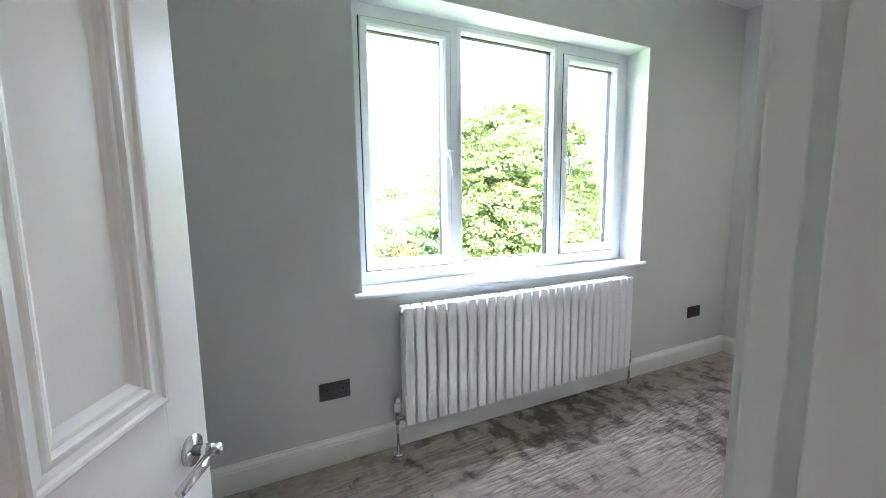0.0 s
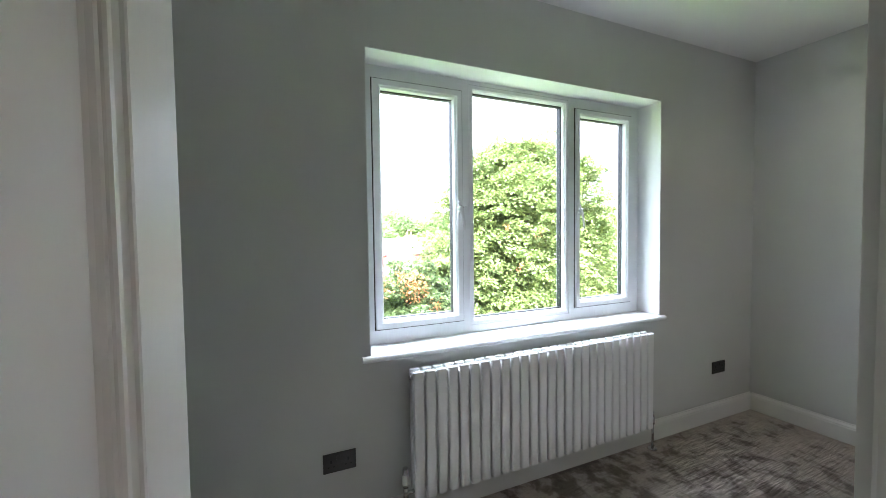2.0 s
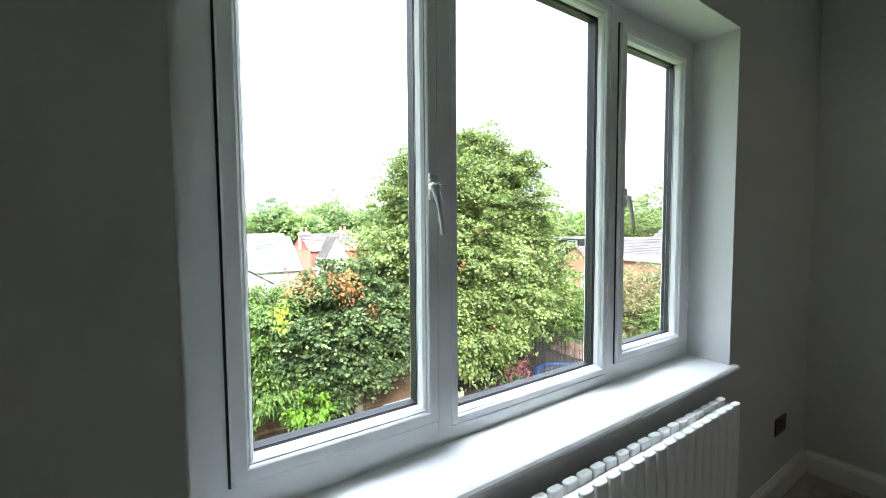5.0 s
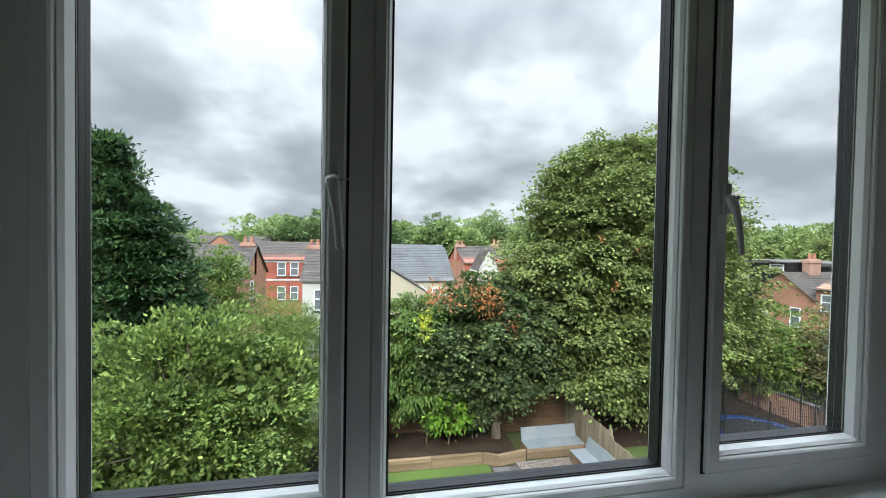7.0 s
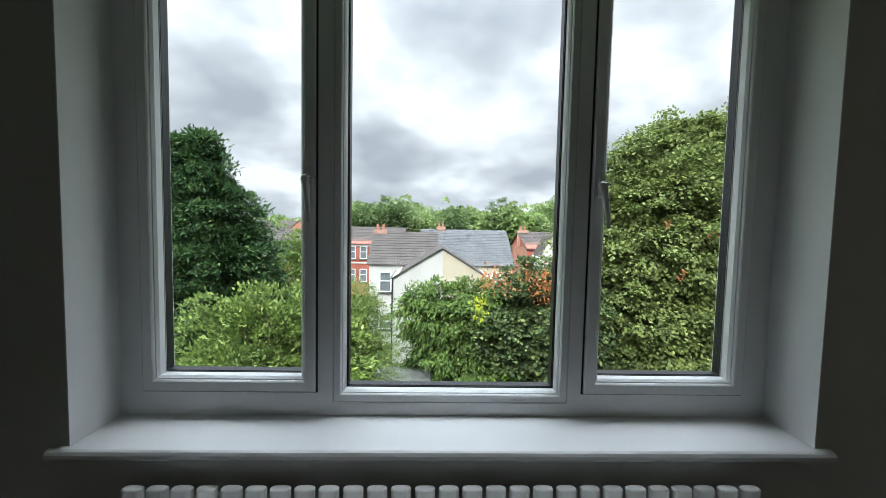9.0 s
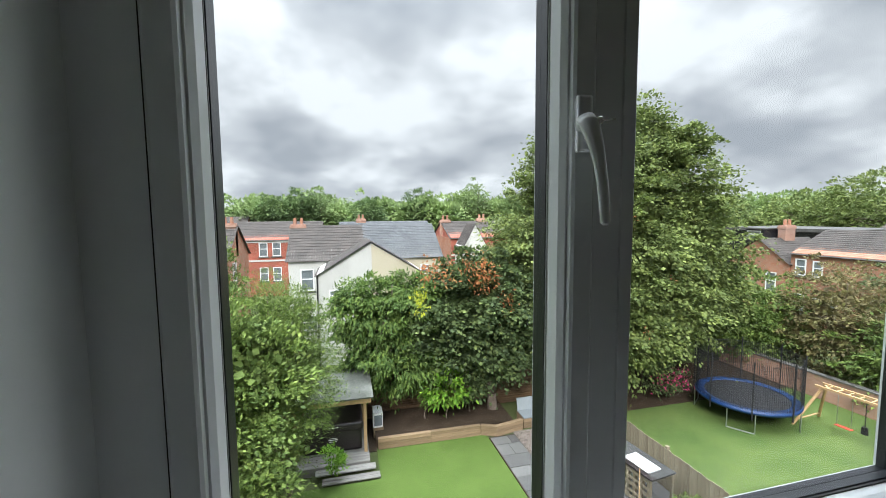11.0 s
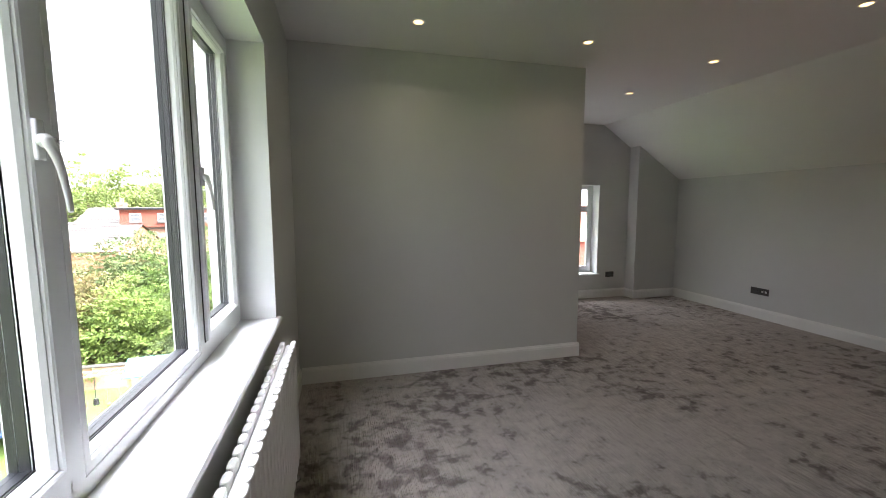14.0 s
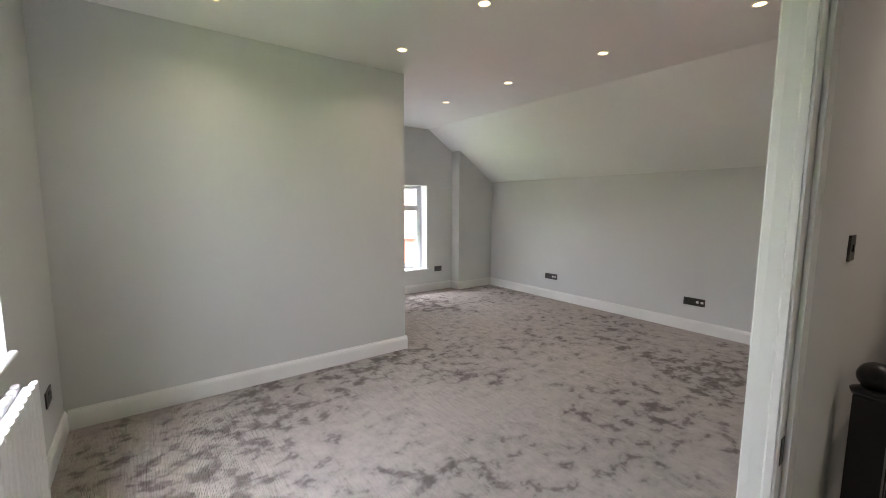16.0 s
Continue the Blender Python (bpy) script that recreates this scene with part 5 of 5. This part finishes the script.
terrace = gabled_house("house", "red brick terrace with white banded windows", -9.5, -1.5, 42.0, 49.0, -0.70, 0.97, "x", BRICKR, TILES,
                       [("s", -6.67, -2.26, 0.75, 1.3), ("s", -5.5, -2.26, 0.75, 1.3), ("s", -6.67, -4.6, 0.75, 1.3), ("s", -5.5, -4.6, 0.75, 1.3), ("s", -8.6, -2.26, 0.75, 1.3), ("s", -3.4, -2.26, 0.75, 1.3)], rows=12, cols=22)
for z in (-2.75, -0.98):
    boxes("stone_band", RENDERW, [(-9.5, -1.5, 41.95, 42.02, z - G, z - G + 0.16)], terrace, "white painted stone band")
gabled_house("house", "dark roofed terrace along the next street", 0.4, 9.1, 40.0, 46.0, -0.8, 0.90, "x", BRICK, SLATE, [], [(2.4, 43.0, 1.2)], rows=12, cols=24)
redh = gabled_house("house", "red brick house with a dark tiled roof", 9.4, 14.9, 34.0, 40.5, -0.42, 0.90, "x", BRICKR, TILES, [("s", 10.27, -1.72, 0.55, 0.98), ("s", 10.27, -3.7, 0.55, 1.0)], [(9.7, 37.2, 1.05), (13.2, 37.2, 1.15)], rows=12)
boxes("stone_band", RENDERW, [(9.4, 14.9, 33.95, 34.02, -1.95 - G, -1.82 - G)], redh, "white painted stone band")
boxes("gable_end", BRICK, [(9.36, 9.40, 34.0, 40.5, 0, -0.45 - G)], redh, "unpainted brick end wall")
gabled_house("house", "white painted rear gable with peeling paint", 9.7, 11.7, 31.5, 33.9, -1.1, 0.72, "y", PEEL, TILES, rows=8, over=0.04, cols=8)

gabled_house("house", "orange brick house with white windows and brown roof", 28.7, 35.0, 14.8, 21.2, -1.15, 0.28, "y", BRICK, TILES,
             [("w", 20.6, -2.55, 0.62, 1.05), ("w", 19.65, -2.55, 0.55, 1.0), ("w", 19.2, -4.9, 1.3, 1.1), ("w", 20.6, -4.9, 0.6, 1.2)], rows=14)
wing = gabled_house("house", "orange brick rear wing with two white windows", 28.6, 33.0, 21.22, 25.3, -1.85, -0.32, "x", BRICK, TILES,
                    [("w", 22.3, -3.85, 0.68, 1.3), ("w", 24.5, -3.95, 0.78, 1.4)], [(31.0, 23.2, 0.55)], rows=12)
box_dormer = boxes("dormer", SPACER, [(29.6, 32.0, 23.7, 25.0, -0.75 - G, 0.25 - G)], wing, "grey box dormer")
boxes("flat_roof", STONE, [(29.4, 32.1, 23.6, 25.1, 0.251 - G, 0.33 - G)], box_dormer)
house_window(wing, pose(29.6, 24.4, -0.45 - G, 0, 0, -90), 1.0, 0.6)
gabled_house("house", "pink brick terrace with a brown tiled roof", 40.0, 47.0, 3.0, 23.4, -0.28, 1.45, "y", BRICKP, TILES,
             [("w", 18.4, -2.0, 0.9, 1.2), ("w", 14.5, -2.0, 0.9, 1.2), ("w", 21.2, -2.0, 0.9, 1.2)], [(43.5, 21.0, 1.9)], rows=14, cols=40)
dorm = thing("dormer", pose(39.8, 5.6, G), "red tile-hung flat roofed dormer on the terrace", "dormer")
boxes("cheek", BRICKR, [(0.0, 3.4, 0, 14.0, -0.2 - G, 1.26 - G)], dorm)
boxes("flat_roof", SPACER, [(-0.25, 3.6, -0.2, 14.2, 1.261 - G, 1.40 - G)], dorm, "dark flat roof edge")
for a in (12.85, 10.75, 7.6, 5.2):
    house_window(dorm, pose(0, a, 0.22 - G, 0, 0, -90), 0.85, 0.72)
fl = thing("flat_roof_building", pose(36, 20, G), "grey flat roofed building behind the brick houses", "building")
boxes("wall", SPACER, [(0, 6, 2.5, 12, 0, 5.95)], fl)
boxes("roof", STONE, [(-0.3, 6.3, 2.2, 12.3, 5.951, 6.2)], fl)

REDTILE = roofmat("orange_red_roof_tiles", (0.24, 0.08, 0.05), (0.32, 0.12, 0.08))
gabled_house("house", "red brick terrace with red roof across the street", 19.0, 26.0, -16.0, 1.0, 0.1, 2.4, "y", BRICKR, REDTILE,
             [("w", -6.9, -2.2, 1.0, 1.4), ("w", -5.2, -2.2, 1.0, 1.4), ("w", -8.6, -2.2, 1.0, 1.4)], rows=14, cols=36, sink=0.42)
boxes("road", STONE, [(6.5, 18.9, -40, 2.5, G - 0.6, G - 0.01)], label="grey street in front of the terrace", category="road", kind="structure")

# ---- outdoors: trees ----
tree("tree", "tall broad lime tree with hanging brown seed bunches", (11.4, 17.0, G),
     [((11.4, 16.9, -2.3), (4.3, 3.8, 2.6)), ((11.5, 17.0, 0.6), (3.75, 3.5, 2.9)), ((10.6, 16.7, 2.9), (2.1, 2.2, 2.3)), ((12.7, 17.2, 3.2), (2.1, 2.1, 2.4)), ((11.5, 17.0, 4.2), (1.1, 1.1, 1.2)), ((13.7, 17.1, 4.3), (1.0, 1.0, 1.2)), ((9.6, 16.8, 2.9), (1.5, 1.6, 1.9)), ((10.8, 17.0, 5.1), (0.45, 0.45, 0.9)), ((11.9, 16.8, 5.3), (0.4, 0.4, 0.9)), ((13.5, 17.0, 5.5), (0.45, 0.45, 0.9)), ((14.4, 17.0, 5.0), (0.4, 0.4, 0.8)), ((15.7, 17.0, 4.4), (0.5, 0.5, 0.7)), ((9.2, 16.6, 4.5), (0.4, 0.4, 0.8)), ((8.9, 16.5, 0.9), (2.2, 2.2, 2.4)), ((8.1, 16.2, -1.0), (1.9, 1.8, 2.0)), ((14.9, 17.1, 2.6), (2.2, 2.2, 2.6)), ((16.2, 17.0, 0.6), (2.4, 2.3, 2.6)), ((13.4, 16.4, -1.0), (2.4, 2.4, 2.6)),
      ((9.4, 16.0, -1.2), (2.2, 2.2, 2.4)), ((10.6, 15.0, -3.2), (2.2, 1.8, 1.4)), ((14.4, 16.4, -2.7), (2.5, 2.1, 1.6)), ((15.9, 16.7, -1.7), (2.4, 2.1, 2.2))],
     1750, 155, 0.43, 0.14, LIME, trunk=0.32, seed=11, tier=0.5, droop=0.5, narrow=0.75,
     extra=[("seed_bunches", ORANGE, [(9.1, 13.9, 1.6), (10.2, 13.3, 1.2), (9.3, 13.4, 0.0), (10.6, 12.9, -2.6), (11.9, 13.3, -1.0)], 16, 0.08, 0.12, "orange-brown hanging seed bunches")])
tree("tree", "dark green sycamore with orange tips over the sleeper bed", (5.9, 15.2, G),
     [((5.3, 15.6, -1.9), (2.0, 1.6, 1.7)), ((4.6, 15.7, -2.9), (1.6, 1.4, 1.7)), ((5.4, 15.5, -3.3), (1.7, 1.3, 1.5)), ((6.4, 15.4, -1.6), (1.7, 1.5, 1.7)), ((5.6, 15.8, -0.9), (1.5, 1.3, 1.2)), ((6.9, 15.6, -2.8), (1.5, 1.3, 1.4))],
     460, 110, 0.29, 0.145, SYC, trunk=0.2, seed=12, narrow=0.8,
     extra=[("orange_tips", ORANGE, [(5.24, 14.2, -0.23), (4.91, 14.2, -0.47), (5.45, 14.2, -0.65), (3.47, 14.2, -0.34), (3.86, 14.2, -0.48), (3.22, 14.2, -0.36), (4.66, 14.2, -0.19), (5.19, 14.2, -0.79), (5.96, 14.0, -1.43), (5.07, 14.2, -0.73)], 60, 0.17, 0.12, "orange young leaves"),
            ("yellow_sprig", YELLOW, [(2.91, 14.1, -1.15), (3.02, 14.1, -1.53), (3.04, 14.1, -1.2)], 36, 0.13, 0.12, "yellow-green sprig")])
tree("tree", "fresh green feathery tree behind the shelter", (2.2, 16.9, G),
     [((2.2, 16.7, -2.6), (1.8, 1.5, 1.6)), ((1.4, 16.8, -1.9), (1.3, 1.2, 1.2)), ((3.1, 16.6, -1.8), (1.2, 1.2, 1.2)), ((2.2, 15.9, -3.5), (1.6, 1.1, 1.2)), ((2.9, 15.7, -3.9), (1.0, 0.8, 0.9))],
     330, 110, 0.30, 0.19, FRESH, trunk=0.14, seed=13, droop=0.9, narrow=0.32)
tree("conifer_tree", "tall dark green conifer beyond the boundary", (-5.05, 13.4, G),
     [((-5.05, 13.4, -2.6), (2.1, 1.9, 2.8)), ((-5.20, 13.4, -0.2), (1.65, 1.6, 1.9)), ((-5.40, 13.4, 1.4), (1.2, 1.2, 1.3)), ((-5.55, 13.4, 2.6), (0.55, 0.55, 0.8)), ((-5.60, 13.4, 3.5), (0.14, 0.14, 0.5)), ((-6.40, 13.5, 2.4), (0.65, 0.6, 0.9)), ((-6.45, 13.5, 3.4), (0.14, 0.14, 0.5))],
     1300, 110, 0.28, 0.17, DARK, trunk=0.2, seed=14, tier=0.42, droop=0.15, narrow=0.34)
tree("conifer_tree", "smaller yellow-green conifer beside the tall one", (-5.2, 20.5, G),
     [((-5.2, 20.5, -2.0), (1.5, 1.4, 2.4)), ((-5.2, 20.5, 0.0), (0.8, 0.8, 1.0))], 260, 40, 0.26, 0.16, HEDGE, trunk=0.1, seed=15, droop=-0.1, narrow=0.4)
tree("shrub", "large grey-green shrub filling the boundary", (-2.0, 10.6, G),
     [((-2.7, 10.4, -3.2), (2.1, 1.9, 2.4)), ((-3.3, 10.8, -2.2), (1.7, 1.6, 1.8)), ((-1.35, 10.8, -2.1), (1.1, 1.2, 1.35)), ((-2.9, 9.4, -4.0), (2.0, 1.4, 1.5)), ((-2.6, 11.0, -1.4), (1.5, 1.4, 1.3))],
     620, 110, 0.25, 0.12, OLIVE, trunk=0.12, seed=16, droop=-0.25, narrow=0.5, category="shrub")
tree("shrub", "fine-leaved grey-green willow shrub", (-0.9, 12.2, G),
     [((-0.85, 12.2, -2.5), (1.15, 1.1, 1.9)), ((-1.0, 12.3, -1.4), (0.95, 0.8, 1.4)), ((-1.5, 12.0, -4.2), (0.85, 0.9, 1.4))], 520, 120, 0.24, 0.085, OLIVE, trunk=0.08, seed=17, droop=0.1, narrow=0.22, category="shrub")
tree("shrub", "bright green broad-leaved shrub in the bed", (4.05, 15.0, G + 0.25), [((4.05, 14.9, -4.5), (0.75, 0.6, 0.6))], 70, 26, 0.16, 0.17, BRIGHT, trunk=0.03, seed=18, narrow=0.4, category="shrub", branches=3)
tree("shrub", "dark green shrub in the bed", (5.0, 15.2, G + 0.25), [((4.95, 15.2, -4.5), (0.65, 0.5, 0.7))], 80, 28, 0.16, 0.11, SYC, trunk=0.03, seed=19, category="shrub", branches=3)
tree("shrub", "narrow upright evergreen in the bed", (3.3, 15.1, G + 0.25), [((3.3, 15.1, -4.6), (0.22, 0.22, 0.75))], 50, 30, 0.1, 0.09, HEDGE, trunk=0.03, seed=20, droop=-0.6, narrow=0.3, category="shrub", branches=2)
tree("shrub", "small bright plant beside the deck", (0.2, 12.6, G), [((0.2, 12.6, -5.2), (0.22, 0.22, 0.4))], 30, 25, 0.1, 0.12, BRIGHT, trunk=0, seed=21, droop=-0.6, narrow=0.3, category="shrub")
tree("flowering_shrub", "shrub with bright pink flowers under the lime tree", (13.0, 14.6, G), [((13.0, 14.6, -5.1), (0.9, 0.5, 0.5))], 70, 24, 0.16, 0.10, SYC, trunk=0, seed=22, category="shrub",
     extra=[("flowers", PINK, [(12.5, 14.2, -5.0), (12.9, 14.1, -4.9), (13.3, 14.1, -5.0), (13.6, 14.3, -5.1)], 50, 0.18, 0.09, "bright pink flowers")])
# shrubbery behind the swings
for nm, lab, mat, c, r, n, sd in (
        ("shrub", "brownish bare-stemmed shrub behind the wall", BROWNISH, (21.6, 13.8, -3.0), (2.2, 2.4, 2.6), 330, 30),
        ("shrub", "green shrub behind the wall", HEDGE, (21.0, 10.8, -3.7), (1.9, 2.0, 2.0), 300, 31),
        ("shrub", "grey-green bush behind the swings", OLIVE, (20.8, 7.6, -4.0), (1.6, 2.2, 1.7), 280, 32),
        ("tree", "bright green tree behind the wall", FRESH, (23.9, 9.0, -2.6), (2.4, 2.8, 2.9), 420, 33),
        ("tree", "dark green tree against the brick house", SYC, (25.8, 12.6, -2.2), (2.1, 2.4, 2.3), 360, 34),
        ("shrub", "pale green shrub by the trampoline", HEDGE, (20.4, 17.2, -3.4), (2.6, 2.2, 2.2), 420, 35),
        ("shrub", "yellowish green shrub beside the lime tree", HEDGE, (17.0, 19.5, -3.2), (2.6, 2.2, 2.6), 380, 36),
        ("tree", "light green tree at the garden's end", FRESH, (23.5, 4.2, -2.6), (2.4, 2.6, 2.8), 330, 37)):
    b = (c[0], c[1], G)
    tree(nm, lab, b, [(c, r), ((c[0] - 0.5, c[1] + r[1] * 0.5, c[2] - r[2] * 0.3), tuple(0.75 * v for v in r)), ((c[0] - 0.3, c[1] - r[1] * 0.5, c[2] - r[2] * 0.25), tuple(0.7 * v for v in r))],
         n, 40, 0.30, 0.15, mat, trunk=0.1, seed=sd, category=nm, branches=6)
# mature trees behind the houses
for c, r, sd in (((58, 31, 1.9), (6, 6.5, 5.0), 40), ((56, 20, 1.6), (5, 5, 4.6), 41), ((60, 41, 0.0), (5, 5, 4.0), 42)):
    tree("tree", "mature broad tree behind the brick terrace", (c[0], c[1], G), [(c, r), ((c[0], c[1] + r[1] * 0.6, c[2] - 1.5), tuple(0.8 * v for v in r)), ((c[0], c[1] - r[1] * 0.6, c[2] - 1.0), tuple(0.75 * v for v in r))],
         420, 40, 0.75, 0.42, LIME, trunk=0.4, seed=sd)


def far_woods():
    """The wooded skyline: many small crowns in one belt."""
    rnd = np.random.default_rng(77)
    pts, outs = [], []
    for i in range(330):
        f = rnd.uniform(0, 1)
        x = -75 + 260 * f
        y = 118 + rnd.uniform(-14, 20) - max(0, (x - 90)) * 0.75
        h = rnd.uniform(10.5, 13.0) if rnd.uniform() > 0.1 else rnd.uniform(13, 15)
        if x < -28:
            h *= 0.62
        rr = rnd.uniform(3.5, 6.0)
        p, o = crown_points(rnd, [((x, y, G + h * 0.58), (rr, rr, h * 0.42))], 48, 24, 1.3)
        pts.append(p)
        outs.append(o)
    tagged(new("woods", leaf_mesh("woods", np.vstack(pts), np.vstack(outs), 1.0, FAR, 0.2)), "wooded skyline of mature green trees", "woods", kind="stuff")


far_woods()
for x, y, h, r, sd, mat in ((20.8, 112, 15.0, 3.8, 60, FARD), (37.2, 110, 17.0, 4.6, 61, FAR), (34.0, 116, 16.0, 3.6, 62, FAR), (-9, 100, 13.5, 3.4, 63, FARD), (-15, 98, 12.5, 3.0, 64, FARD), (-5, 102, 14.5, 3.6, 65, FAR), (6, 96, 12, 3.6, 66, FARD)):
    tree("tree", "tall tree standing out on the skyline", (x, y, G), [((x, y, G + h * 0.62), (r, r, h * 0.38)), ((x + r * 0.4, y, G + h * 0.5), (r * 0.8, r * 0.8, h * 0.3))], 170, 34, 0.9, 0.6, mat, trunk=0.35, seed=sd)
for i, (x, y) in enumerate(((-42, 95), (-36, 100), (-31, 92), (-26, 99), (-47, 104))):
    gabled_house("house", "distant red brick house near the skyline", x, x + 5.5, y, y + 7, 0.2, 2.6, "x" if i % 2 else "y", BRICK, TILES, rows=6, cols=6, sink=1.0)
